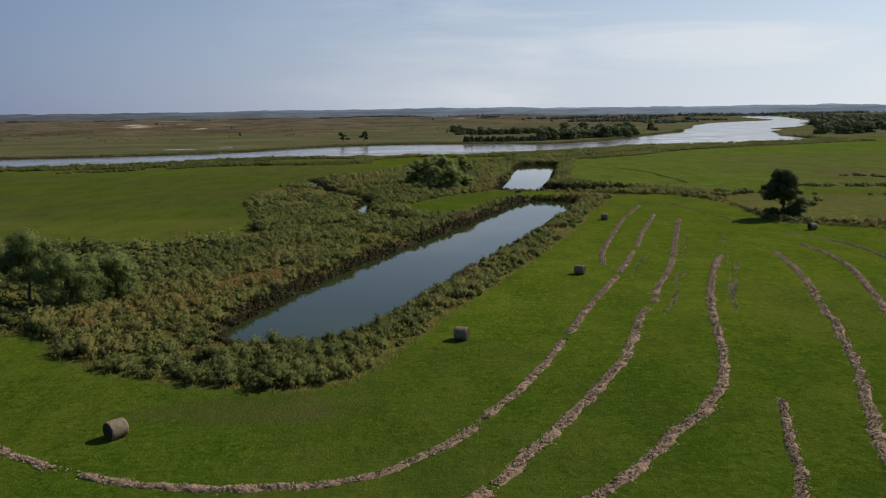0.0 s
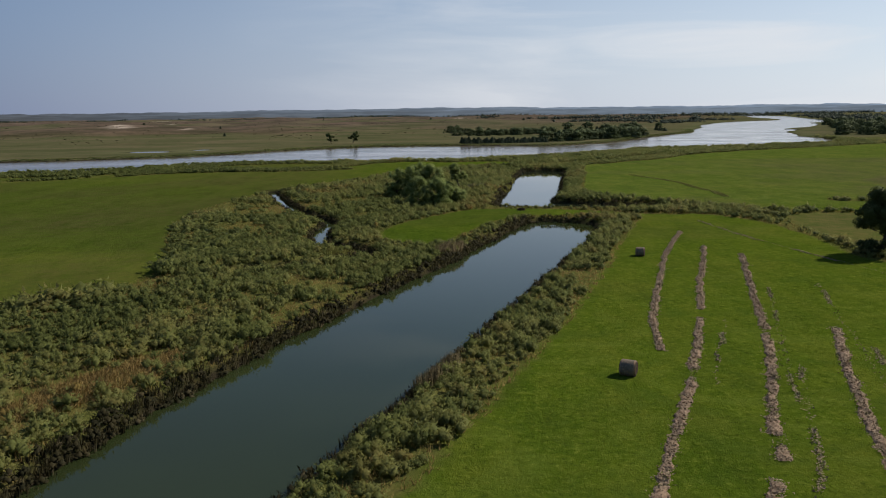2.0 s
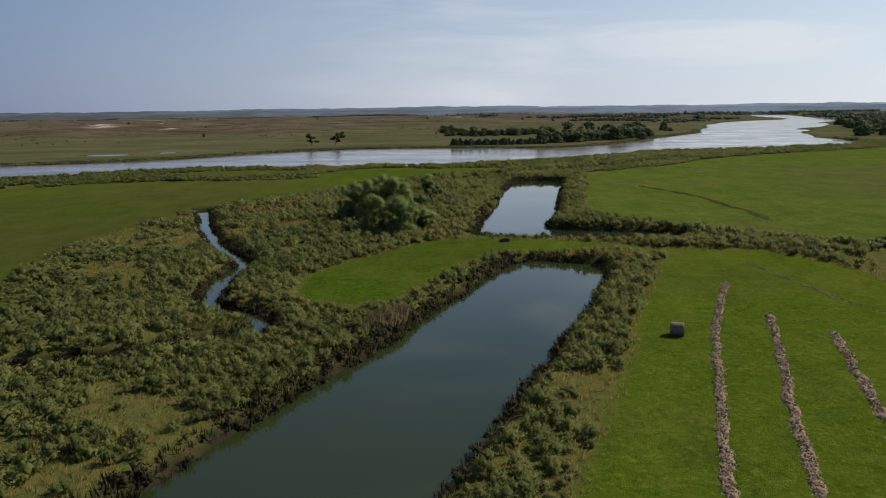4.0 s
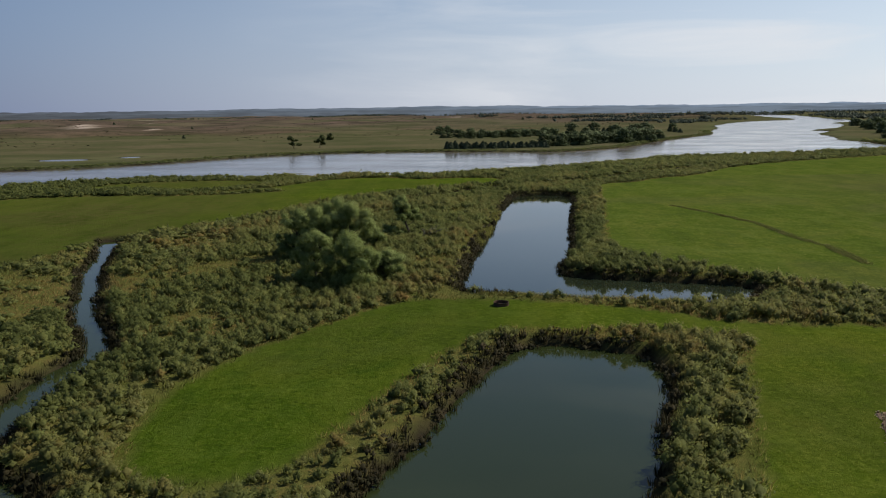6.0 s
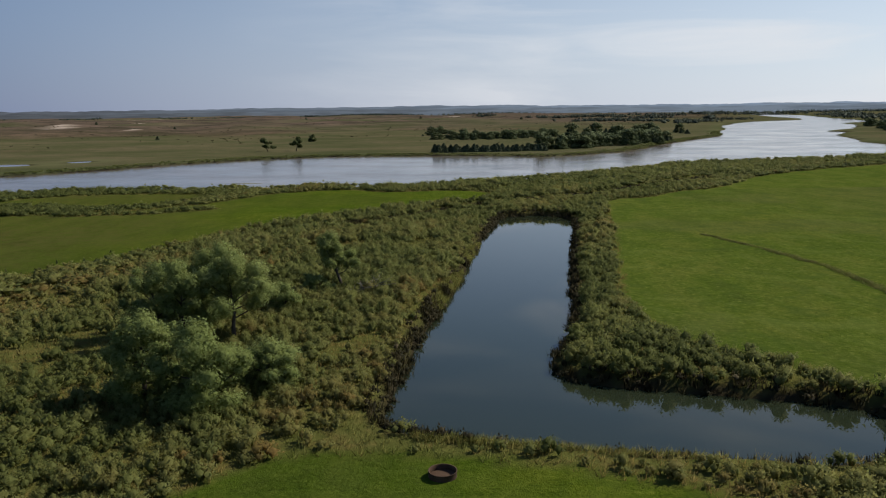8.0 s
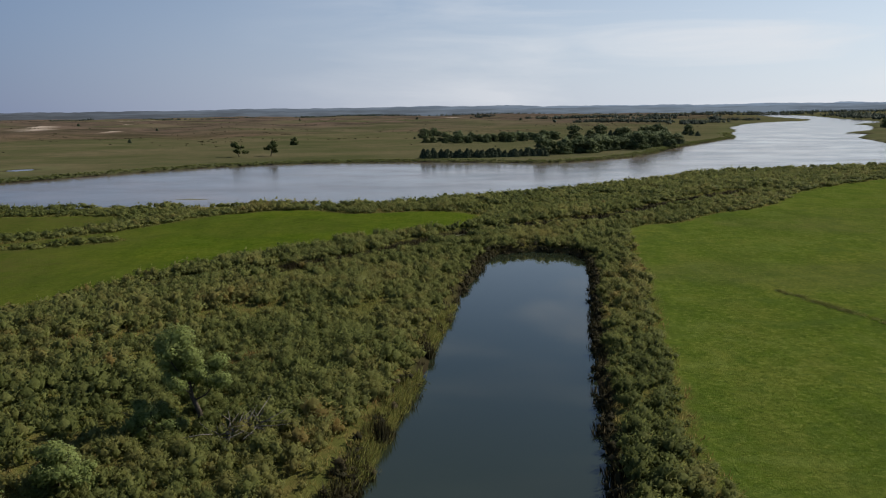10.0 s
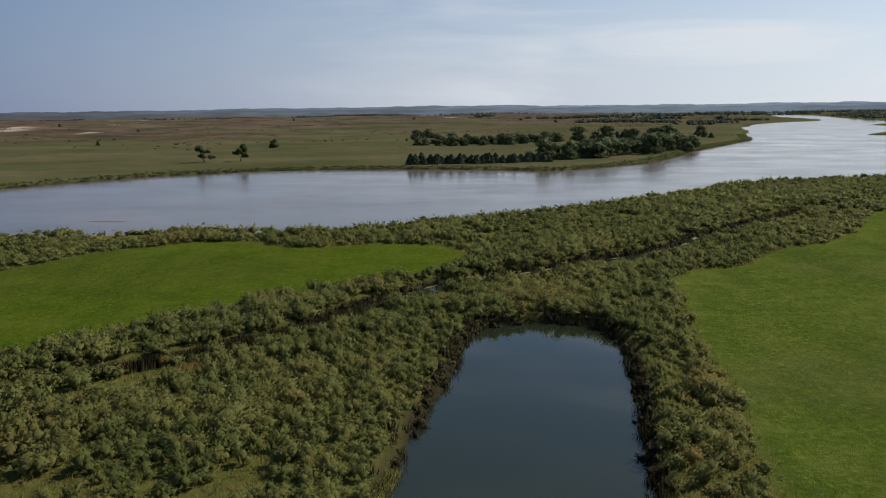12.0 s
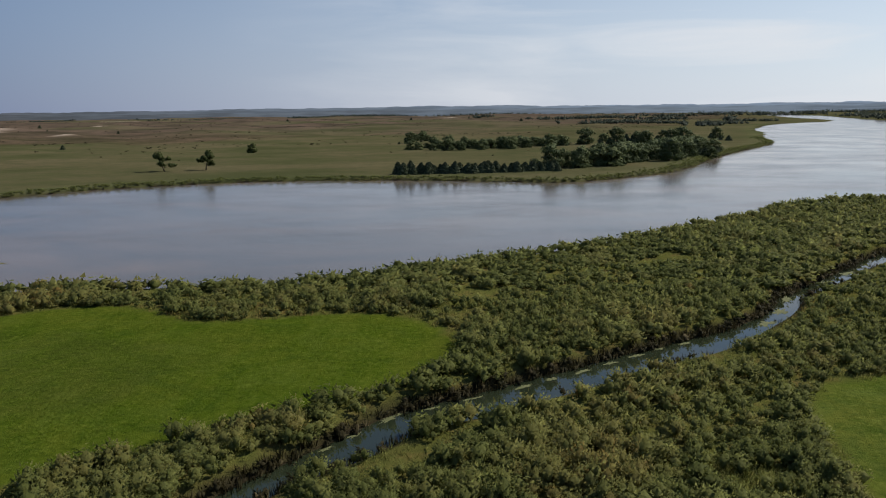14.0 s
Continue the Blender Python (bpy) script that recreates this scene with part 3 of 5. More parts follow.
masks = {
    "meadow": np.where(beyond, 0, 1 - smooth(-0.6, 0.9, gs["field"])),
    "pasture": np.where(beyond, 0, np.maximum(1 - smooth(-3, 3, gs["pasture"]), smooth(225, 300, GP[:, 0]) * smooth(560, 620, GP[:, 1]))) * (0.30 + 0.60 * smooth(0.40, 0.60, fbm(GP, 22, 53, 3))),
    "prairie": np.maximum(beyond, smooth(640, 740, GP[:, 1]) * (GP[:, 0] > 270)),
    "deep": np.maximum(smooth(112, 66, GP[:, 1]), (0.9 - 0.45 * smooth(300, 380, GP[:, 1])) * smooth(38, 20, GP[:, 0]) * smooth(188, 198, GP[:, 1])),
    "bluer": smooth(232, 262, GP[:, 1]) * smooth(40, 50, GP[:, 0]),
    "lush": smooth(0.35, 0.75, fbm(GP, 180, 51, 3) + 0.55 * (1 - smooth(100, 650, gs["beyond"]))) * 0.62 + 0.45 * (1 - smooth(4, 22, np.minimum(gs["river"], gs["far_pond"]))),
    "cured": np.where(GP[:, 1] < 440, np.clip(smooth(-20, -60, GP[:, 0]) * smooth(110, 170, GP[:, 1]) * (0.35 + 0.9 * (fbm(GP, 40, 57, 3) - 0.2)) + smooth(0.54, 0.70, fbm(GP, 26, 58, 3)) * 0.22 + (1 - smooth(0.6, 1.2, np.hypot((GP[:, 0] + 16) / 10, (GP[:, 1] - 66.0) / 4.2) + (fbm(GP, 4, 59, 3) - 0.5) * 0.9)) * 0.8 + smooth(95, 170, GP[:, 0]) * smooth(200, 260, GP[:, 1]) * 0.35 + weedy * 0.9, 0, 0.9), 0),
    "upland": smooth(350, 1000, gs["beyond"]) * smooth(700, 100, GP[:, 0] - 0.2 * GP[:, 1]) * 0.8,
    "bank": (1 - smooth(0.5, 1.7, gs["water"])),
    "sand": sand,
}
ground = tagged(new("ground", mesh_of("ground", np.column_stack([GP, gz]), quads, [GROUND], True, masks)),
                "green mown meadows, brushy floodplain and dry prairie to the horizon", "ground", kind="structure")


def water_sheet(name, outline, grow, mat, label, level=WATER_Z):
    """A flat water surface with a slightly wider outline than its shore, so that the banks cut it."""
    c = outline
    t = np.roll(c, -1, 0) - np.roll(c, 1, 0)
    nrm = np.stack([t[:, 1], -t[:, 0]], 1) / np.maximum(np.linalg.norm(t, axis=1), 1e-6)[:, None]
    area = 0.5 * np.sum(c[:, 0] * np.roll(c[:, 1], -1) - np.roll(c[:, 0], -1) * c[:, 1])
    c = c + nrm * grow * np.sign(area)
    bm = bmesh.new()
    f = bm.faces.new([bm.verts.new((x, y, level)) for x, y in c])
    bmesh.ops.triangulate(bm, faces=[f])
    bmesh.ops.recalc_face_normals(bm, faces=bm.faces[:])
    me = bpy.data.meshes.new(name)
    bm.to_mesh(me)
    bm.free()
    if me.polygons[0].normal.z < 0:
        me.flip_normals()
    me.materials.append(mat)
    return tagged(new(name, me), label, "water", kind="structure")


def ribbon(line, half):
    t = np.gradient(line, axis=0)
    nrm = np.stack([t[:, 1], -t[:, 0]], 1) / np.linalg.norm(t, axis=1)[:, None]
    return np.vstack([line + nrm * half, (line - nrm * half)[::-1]])


water_sheet("water_pond", POND_1, 1.5, POND, "dark green still pond water between brushy banks")
water_sheet("water_pond", POND_2, 1.5, DARK_POND, "dark still L-shaped pond water between brushy banks")
water_sheet("water_creek", ribbon(CREEK_1, 3.6), 0, POND, "narrow winding creek water through brush")
water_sheet("water_creek", ribbon(CREEK_2, 3.6), 0, DARK_POND, "narrow weedy slough water through brush")
water_sheet("water_creek", ribbon(MARSH, 3.0), 0, POND, "reedy trickle of water in a marshy slough", WATER_Z - 0.006)
water_sheet("water_river", RIVER_LINE, 2.5, RIVER, "wide shallow grey river reflecting the sky")
for x, y, rx, ry in FAR_POND:
    a = np.linspace(0, 2 * math.pi, 28, endpoint=False)
    water_sheet("water_pond", np.stack([x + (rx + 4) * np.cos(a), y + (ry + 4) * np.sin(a)], 1), 0, RIVER, "small shallow marsh pond reflecting the sky", -0.22)


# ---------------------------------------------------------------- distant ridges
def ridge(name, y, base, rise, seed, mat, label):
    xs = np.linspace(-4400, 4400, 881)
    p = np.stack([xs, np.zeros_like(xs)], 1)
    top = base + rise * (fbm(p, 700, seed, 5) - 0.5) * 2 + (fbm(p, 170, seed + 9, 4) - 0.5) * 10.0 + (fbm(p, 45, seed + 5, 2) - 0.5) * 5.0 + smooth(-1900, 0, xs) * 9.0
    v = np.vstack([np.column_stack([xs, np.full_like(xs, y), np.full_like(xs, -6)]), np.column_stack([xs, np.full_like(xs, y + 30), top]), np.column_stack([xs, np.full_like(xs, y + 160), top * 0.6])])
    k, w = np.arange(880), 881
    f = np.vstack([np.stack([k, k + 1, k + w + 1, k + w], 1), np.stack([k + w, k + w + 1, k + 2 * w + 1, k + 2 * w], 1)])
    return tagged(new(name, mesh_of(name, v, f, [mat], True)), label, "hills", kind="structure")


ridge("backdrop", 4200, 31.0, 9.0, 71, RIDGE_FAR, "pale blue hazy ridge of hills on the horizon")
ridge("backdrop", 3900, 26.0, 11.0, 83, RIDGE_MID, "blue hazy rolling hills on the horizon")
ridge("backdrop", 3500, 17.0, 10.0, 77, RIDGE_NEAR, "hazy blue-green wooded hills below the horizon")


# ---------------------------------------------------------------- foliage
def leaf_cloud(rng, centres, normals, size, flat=0.6):
    """Triangles of about that size at the centres, facing roughly along the normals."""
    n = len(centres)
    nn = normals + rng.normal(0, flat, (n, 3))
    nn /= np.linalg.norm(nn, axis=1)[:, None]
    ref = rng.normal(0, 1, (n, 3))
    u = np.cross(nn, ref)
    u /= np.linalg.norm(u, axis=1)[:, None]
    w = np.cross(nn, u)
    s = (size * rng.uniform(0.6, 1.35, n))[:, None]
    v = np.stack([centres + u * s * 0.62, centres - u * s * 0.38 + w * s * 0.5, centres - u * s * 0.38 - w * s * 0.5], 1)
    return v.reshape(-1, 3)


ICO = bmesh.new()
bmesh.ops.create_icosphere(ICO, subdivisions=1, radius=1.0)
ICO.verts.ensure_lookup_table()
ICO_V = np.array([v.co[:] for v in ICO.verts])
ICO_F = np.array([[v.index for v in f.verts] for f in ICO.faces])
ICO.free()


OCT_V = np.array([(1, 0, 0), (0, 1, 0), (-1, 0, 0), (0, -1, 0), (0, 0, 1), (0, 0, -1)], float)
OCT_F = np.array([(0, 1, 4), (1, 2, 4), (2, 3, 4), (3, 0, 4), (1, 0, 5), (2, 1, 5), (3, 2, 5), (0, 3, 5)])


def shrub_form(rng, leaves, size, lumps=6, sprigs=0.5):
    """One bush of unit width and height: soft rounded leafy heads down to the ground, with small leaves and sprigs over them."""
    V, F, N, T, base = [], [], [], [], 0
    a = rng.uniform(0, 2 * math.pi, lumps) + np.arange(lumps) * 2.4
    q = 0.36 * np.sqrt((np.arange(lumps) + rng.uniform(0.0, 0.8, lumps)) / lumps)
    rs = rng.uniform(0.14, 0.29, lumps) * (6 / lumps) ** 0.4
    cs = np.column_stack([np.cos(a) * q, np.sin(a) * q, rng.uniform(0.40, 0.72, lumps) * (1.1 - 1.5 * q)])
    tallness = np.array([1.0, 1.0, 1.35])
    shade = rng.normal(0, 0.08, lumps)
    for c, r, k in zip(cs, rs, shade):
        v = OCT_V * (1 + rng.normal(0, 0.16, (6, 1))) * r * 0.62 * tallness + c
        v[5, 2] = 0.0
        V.append(v)
        N.append(OCT_V * 0.45 + (v - (0, 0, 0.35)) * 0.7 + (0, 0, 0.5))
        F.append(OCT_F + base)
        T.append(np.full(6, k))
        base += 6
    which = rng.choice(lumps, leaves, p=rs ** 2 / np.sum(rs ** 2))
    d = rng.normal(0, 1, (leaves, 3))
    d[:, 2] = np.abs(d[:, 2]) - 0.45
    d /= np.linalg.norm(d, axis=1)[:, None]
    c = cs[which] + d * rs[which][:, None] * tallness * rng.uniform(0.62, 1.20, leaves)[:, None]
    c[:, 2] = np.maximum(c[:, 2], 0.05)
    half = int(leaves * (1 - sprigs))
    lv = leaf_cloud(rng, c[:half], d[:half] + np.array([0, 0, 0.2]), size, 0.4)
    e, g = c[half:], d[half:] + np.array([0, 0, 0.9]) + rng.normal(0, 0.3, (leaves - half, 3))
    g /= np.linalg.norm(g, axis=1)[:, None]
    side = np.cross(g, rng.normal(0, 1, g.shape))
    side /= np.linalg.norm(side, axis=1)[:, None]
    ln = (size * rng.uniform(0.9, 2.1, len(e)))[:, None]
    sp = np.stack([e - side * ln * 0.22, e + side * ln * 0.22, e + g * ln], 1).reshape(-1, 3)
    lv = np.vstack([lv, sp])
    V.append(lv)
    soft = d * 0.5 + (c - (0, 0, 0.35)) * 0.7 + np.array([0, 0, 0.5]) + rng.normal(0, 0.16, d.shape)
    N.append(np.repeat(soft, 3, 0))
    T.append(np.repeat(shade[which] + rng.normal(0, 0.06, leaves), 3))
    F.append(np.arange(len(lv)).reshape(-1, 3) + base)
    N = np.vstack(N)
    return np.vstack(V), np.vstack(F), N / np.linalg.norm(N, axis=1)[:, None], np.concatenate(T)


def tuft_form(rng, blades, spread, width, lean):
    """Upright blades from one foot, of unit height."""
    a = rng.uniform(0, 2 * math.pi, blades)
    r = rng.uniform(0, spread, blades)
    foot = np.column_stack([np.cos(a) * r, np.sin(a) * r, np.zeros(blades)])
    b = rng.uniform(0, 2 * math.pi, blades)
    h = rng.uniform(0.55, 1.0, blades)
    tip = foot + np.column_stack([np.cos(a) * lean * rng.uniform(0.2, 1, blades), np.sin(a) * lean * rng.uniform(0.2, 1, blades), h])
    side = np.column_stack([np.cos(b), np.sin(b), np.zeros(blades)]) * width
    v = np.stack([foot - side, foot + side, tip], 1).reshape(-1, 3)
    n = np.repeat(np.column_stack([np.cos(a) * 0.5, np.sin(a) * 0.5, np.ones(blades)]) + rng.normal(0, 0.3, (blades, 3)), 3, 0)
    return v, np.arange(len(v)).reshape(-1, 3), n / np.linalg.norm(n, axis=1)[:, None], np.zeros(len(v))


def strew(name, forms, P, z, width, height, tint, mat, rng, label, category):
    """Joins one plant per point into a single mesh."""
    V, F, T, N, base = [], [], [], [], 0
    pick = rng.integers(0, len(forms), len(P))
    ang = rng.uniform(0, 2 * math.pi, len(P))
    for k, (fv, ff, fn, ft) in enumerate(forms):
        i = np.nonzero(pick == k)[0]
        if not len(i):
            continue
        c, s = np.cos(ang[i])[:, None], np.sin(ang[i])[:, None]
        w = width[i][:, None]
        x = (fv[None, :, 0] * c - fv[None, :, 1] * s) * w + P[i, 0][:, None]
        y = (fv[None, :, 0] * s + fv[None, :, 1] * c) * w + P[i, 1][:, None]
        zz = fv[None, :, 2] * height[i][:, None] + z[i][:, None]
        V.append(np.stack([x, y, zz], -1).reshape(-1, 3))
        F.append((ff[None] + (np.arange(len(i)) * len(fv))[:, None, None]).reshape(-1, 3) + base)
        T.append(np.clip(tint[i][:, None] + ft[None], 0, 1).ravel())
        N.append(np.stack([fn[None, :, 0] * c - fn[None, :, 1] * s, fn[None, :, 0] * s + fn[None, :, 1] * c, np.broadcast_to(fn[None, :, 2], (len(i), len(fn)))], -1).reshape(-1, 3))
        base += len(i) * len(fv)
    me = mesh_of(name, np.vstack(V), np.vstack(F), [mat], True, {"tint": np.concatenate(T)}, np.vstack(N))
    return tagged(new(name, me), label, category, kind="stuff")


def jittered(x0, x1, y0, y1, step, rng):
    X, Y = np.meshgrid(np.arange(x0, x1, step), np.arange(y0, y1, step))
    P = np.stack([X.ravel(), Y.ravel()], 1)
    return P + rng.uniform(-0.5, 0.5, P.shape) * step


rng = np.random.default_rng(7)
NEAR_FORMS = [shrub_form(rng, 164, 0.072, 6) for _ in range(16)]
MID_FORMS = [shrub_form(rng, 72, 0.105, 5) for _ in range(12)]
FAR_FORMS = [shrub_form(rng, 26, 0.165, 4, 0.4) for _ in range(10)]


OPENINGS = ((-29, 121, 13, 5, 64), (58, 397.5, 5, 2.5, -12), (-24, 152, 7, 3, 40), (-8, 333, 9, 4, 20), (4, 344, 8, 3.5, 20), (15, 279, 7, 2.5, 60), (23, 305, 16, 1.8, 78), (-13, 189, 5, 3, 30), (20, 262, 5, 2.5, 60),
            (-32, 455, 14, 4, 0), (-60, 457, 12, 4, 0), (25, 390, 6, 2.5, 50), (37, 403, 8, 3, 40), (5, 366, 12, 3, 35), (66, 424, 4, 3, 0), (-30, 300, 8, 4, 40), (20, 345, 12, 2, 76))


def brush_points(P, s):
    """Where bushes stand: off the fields, off the water, thinner in the grassy openings."""
    open_patch = fbm(P, 14.0, 61, 3) * np.where((P[:, 1] < 350) & (P[:, 1] > 104), 0.93, 0.80)
    for x, y, rx, ry, turn in OPENINGS:
        c, q = math.cos(radians(turn)), math.sin(radians(turn))
        dx, dy = P[:, 0] - x, P[:, 1] - y
        open_patch = np.maximum(open_patch, 0.95 - 0.38 * np.hypot((dx * c + dy * q) / rx, (dy * c - dx * q) / ry) + (fbm(P, 5, 63, 2) - 0.5) * 0.3)
    dens = 1 - smooth(0.56, 0.68, open_patch) * 0.88
    # low weeds only on the strips beside the middle meadow and along the slough
    strip = (s["pond"] < 3.2) & (P[:, 1] > 243) & (P[:, 1] < 258)
    slough = (s["creek"] < np.where(P[:, 0] > 28, 2.6, 2.2)) & (P[:, 1] > 365) & (P[:, 1] < np.interp(P[:, 0], (-14, 17, 42, 81, 116), (360, 384, 412, 441, 480)))
    dens = np.where(strip | slough, 0.12, dens)
    open_patch = np.where(strip | slough, np.maximum(open_patch, 0.7), open_patch)
    dens = np.where((s["pond"] < 5) & (P[:, 1] > 196) & (P[:, 1] < 243) & (P[:, 0] < 32), dens * 0.6, dens)
    thick = np.hypot(((P[:, 0] - 9) * 0.743 + (P[:, 1] - 391) * 0.669) / 15, ((P[:, 1] - 391) * 0.743 - (P[:, 0] - 9) * 0.669) / 5.5) < 1
    dens = np.where(thick, 1.0, dens)
    edge = smooth(0.2, 2.2, s["water"])
    ok = (s["field"] > 0.5) & (s["water"] > np.where(s["pond"] < 4, np.where(P[:, 1] < 200, 1.6, 1.3), np.where(s["creek"] < 4, 1.0, 0.7))) & (s["beyond"] < 0)
    dens = dens * (0.75 + 0.25 * edge)
    dens = np.where(s["pasture"] < 0, 0.004 + 0.3 * (fbm(P, 16, 67, 2) > 0.77), dens)
    dens = np.where((line_dist(P, HEDGE, False) < 4.0) & (fbm(P, 7, 69, 2) > 0.25), 0.95, dens)
    return ok, np.clip(dens, 0, 1), open_patch


P = np.vstack([jittered(-112, 175, 66, 600, 1.26, rng), jittered(-300, -112, 335, 470, 1.4, rng), jittered(175, 330, 480, 720, 1.7, rng)])
s = survey(P)
ok, dens, patch = brush_points(P, s)
keep = ok & (rng.uniform(0, 1, len(P)) < dens)
P, patch = P[keep], patch[keep]
s = {k: v[keep] for k, v in s.items()}
z = heights(P, s)
ROWS_TURN = np.array([[0.93, 0.12], [-0.37, 0.31]])     # patches drawn out along the ponds
# bushes beside the flight line are built finest
path_x = np.interp(P[:, 1], (0, 345), (0, 38))
reach = np.maximum.reduce([np.full(len(P), 54.0), np.abs(P[:, 0] - path_x) / 0.56, P[:, 1] - 345])
near, mid = reach < 60, (reach >= 60) & (reach < 108)
thin = near | (rng.uniform(0, 1, len(P)) < np.where(mid, 0.82, 0.46))
P, z, near, mid = P[thin], z[thin], near[thin], mid[thin]
far = ~near & ~mid
s = {k: v[thin] for k, v in s.items()}
green_side = smooth(350, 385, P[:, 1] - 0.2 * P[:, 0])
# left of the flight line and far left, dimmer light is put into the tint
tint = np.clip(0.46 - 0.31 * green_side - 0.08 * smooth(225, 170, P[:, 1]) - 0.12 * smooth(5, 28, np.interp(P[:, 1], (0, 345), (0, 38)) - P[:, 0]) * smooth(290, 260, P[:, 1]) - 0.22 * smooth(30, 44, P[:, 0]) * smooth(255, 290, P[:, 1]) * (1 - green_side) + (fbm(P @ ROWS_TURN, 13, 81, 3) - 0.5) * (1.5 - 0.6 * green_side) + (fbm(P, 5, 82, 2) - 0.5) * 0.6 + 0.16 * smooth(440, 470, P[:, 1]) * smooth(60, 100, P[:, 0]) + 0.30 * smooth(440, 452, P[:, 1]) * smooth(10, -20, P[:, 0]) + 0.22 * smooth(38, 46, P[:, 0]) * smooth(376, 386, P[:, 1]) * smooth(430, 415, P[:, 1]) - 0.14 * smooth(14, 4, P[:, 0]) * smooth(345, 360, P[:, 1]) * smooth(400, 385, P[:, 1]) - 0.5 * smooth(-50, -75, P[:, 0]) * smooth(320, 345, P[:, 1]) + rng.normal(0, 0.15, len(P)), 0, 1)
size = 0.45 + 0.55 * fbm(P, 9, 83, 2) + 0.75 * rng.uniform(0, 1, len(P)) ** 2.2
size = size * np.where((s["pond"] < 7) & (P[:, 1] > 196) & (P[:, 1] < 243) & (P[:, 0] < 32), 0.74, 1.0)
edge_low = np.minimum(0.82 + 0.18 * smooth(0.3, 2.0, s["field"]), 0.65 + 0.35 * smooth(0.3, 2.5, s["water"]))
tall = 1 + 0.3 * (s["river"] < 6) + 0.28 * ((s["creek"] < 11) & (P[:, 1] > np.interp(P[:, 0], (-14, 17, 42, 81, 116), (364, 388, 415, 444, 484)))) + 0.35 * smooth(0.5, 0.75, fbm(P, 18, 87, 2)) + 0.5 * ((s["field"] < 5) & (P[:, 0] < -38) & (P[:, 1] < 185))
wid = tall * size * rng.uniform(1.45, 2.1, len(P)) * np.where(near, 1.0, np.where(mid, 1.10, 1.45))
hgt = np.minimum(wid, tall * 2.4) * rng.uniform(0.58, 0.88, len(P)) * edge_low * np.where(far, 0.8, 1.0)
BRUSH = "dense olive-green willow and indigo brush along the banks"
strew("brush", NEAR_FORMS, P[near], z[near], wid[near], hgt[near], tint[near], SHRUB, rng, BRUSH, "bushes")
strew("brush", MID_FORMS, P[mid], z[mid], wid[mid], hgt[mid], tint[mid], SHRUB, rng, BRUSH, "bushes")
strew("brush", FAR_FORMS, P[far], z[far], wid[far], hgt[far], tint[far], SHRUB, rng, BRUSH, "bushes")

# low green growth along the far bank of the river
BANK_FORMS = [shrub_form(rng, 14, 0.22, 3) for _ in range(8)]
P = jittered(-300, 320, 480, 1010, 1.7, rng)
s = survey(P)
keep = (s["beyond"] > 0) & (s["river"] > 0.6) & (s["river"] < 13) & (rng.uniform(0, 1, len(P)) < np.clip(1.15 - s["river"] / 9, 0.06, 1))
P = P[keep]
s = {k: v[keep] for k, v in s.items()}
strew("bank_growth", BANK_FORMS, P, heights(P, s), rng.uniform(1.4, 2.8, len(P)), rng.uniform(0.35, 0.8, len(P)), np.clip(rng.normal(0.0, 0.12, len(P)), 0, 1), SHRUB, rng, "low green reeds and bushes along the far river bank", "bushes")

# scattered low shrubs on the dunes beyond the river
SPECKS = [shrub_form(rng, 8, 0.28, 2) for _ in range(8)]
n = 26000
u = rng.uniform(0, 1, n)
P = np.column_stack([rng.uniform(-0.62, 0.36, n) * (420 + 2100 * u ** 1.4), 500 + 2100 * u ** 1.4])
s = survey(P)
keep = (s["beyond"] > 30) & (s["river"] > 10) & (s["far_pond"] > 3) & (rng.uniform(0, 1, n) < smooth(0.48, 0.66, fbm(P, 55, 97, 4)) * 0.30 * smooth(150, 600, s["beyond"]))
P = P[keep]
s = {k: v[keep] for k, v in s.items()}
grow = 0.7 + P[:, 1] / 1600
strew("prairie_brush", SPECKS, P, heights(P, s), grow * rng.uniform(1.2, 3.2, len(P)), grow * rng.uniform(0.35, 0.8, len(P)), np.clip(rng.normal(0.3, 0.25, len(P)), 0, 1), REED, rng, "low dark sage and plum brush scattered on dry prairie", "bushes")

# tall cured grass in the openings and along the edges of the brush
TUFTS = [tuft_form(rng, 11, 0.55, 0.032, 0.5) for _ in range(6)]
P = jittered(-70, 110, 66, 450, 0.95, rng)
s = survey(P)
ok, dens, patch = brush_points(P, s)
grassy = np.clip(0.30 + smooth(0.48, 0.60, patch) + (1 - smooth(0.4, 2.4, s["field"])) * 0.9, 0, 1)
keep = (s["field"] > -0.5) & (s["water"] > 1.2) & (s["beyond"] < 0) & (s["pasture"] > 0) & (rng.uniform(0, 1, len(P)) < grassy)
P = P[keep]
z = heights(P, {k: v[keep] for k, v in s.items()})
strew("tall_grass", TUFTS, P, z, rng.uniform(0.6, 1.05, len(P)), rng.uniform(0.35, 0.75, len(P)), np.clip(fbm(P, 12, 91, 2) * 1.6 - 0.3 - 0.45 * smooth(345, 375, P[:, 1]) + 0.3 * smooth(200, 160, P[:, 1]), 0, 1), GRASS, rng, "tall yellow-brown grass and weeds in gaps of the brush", "grass")

# reeds along the water's edge
REEDS = [tuft_form(rng, 16, 0.45, 0.05, 0.25) for _ in range(6)]
P = jittered(-60, 125, 80, 500, 0.6, rng)
s = survey(P)
left_bank = (P[:, 0] < np.where(P[:, 1] < 245, np.interp(P[:, 1], (90, 232), (-18, 32)), np.interp(P[:, 1], (258, 390), (29, 46)))) | ((P[:, 1] > 384) & (P[:, 1] < 393)) | ((P[:, 1] > 230) & (P[:, 1] < 238)) | ((P[:, 1] > 261) & (P[:, 1] < 284) & (P[:, 0] > 33))
near_side = (P[:, 1] > 380) & (P[:, 1] < np.interp(P[:, 0], (-14, 17, 42, 81, 116), (360, 386, 414, 443, 482))) & (s["creek"] < s["pond"])
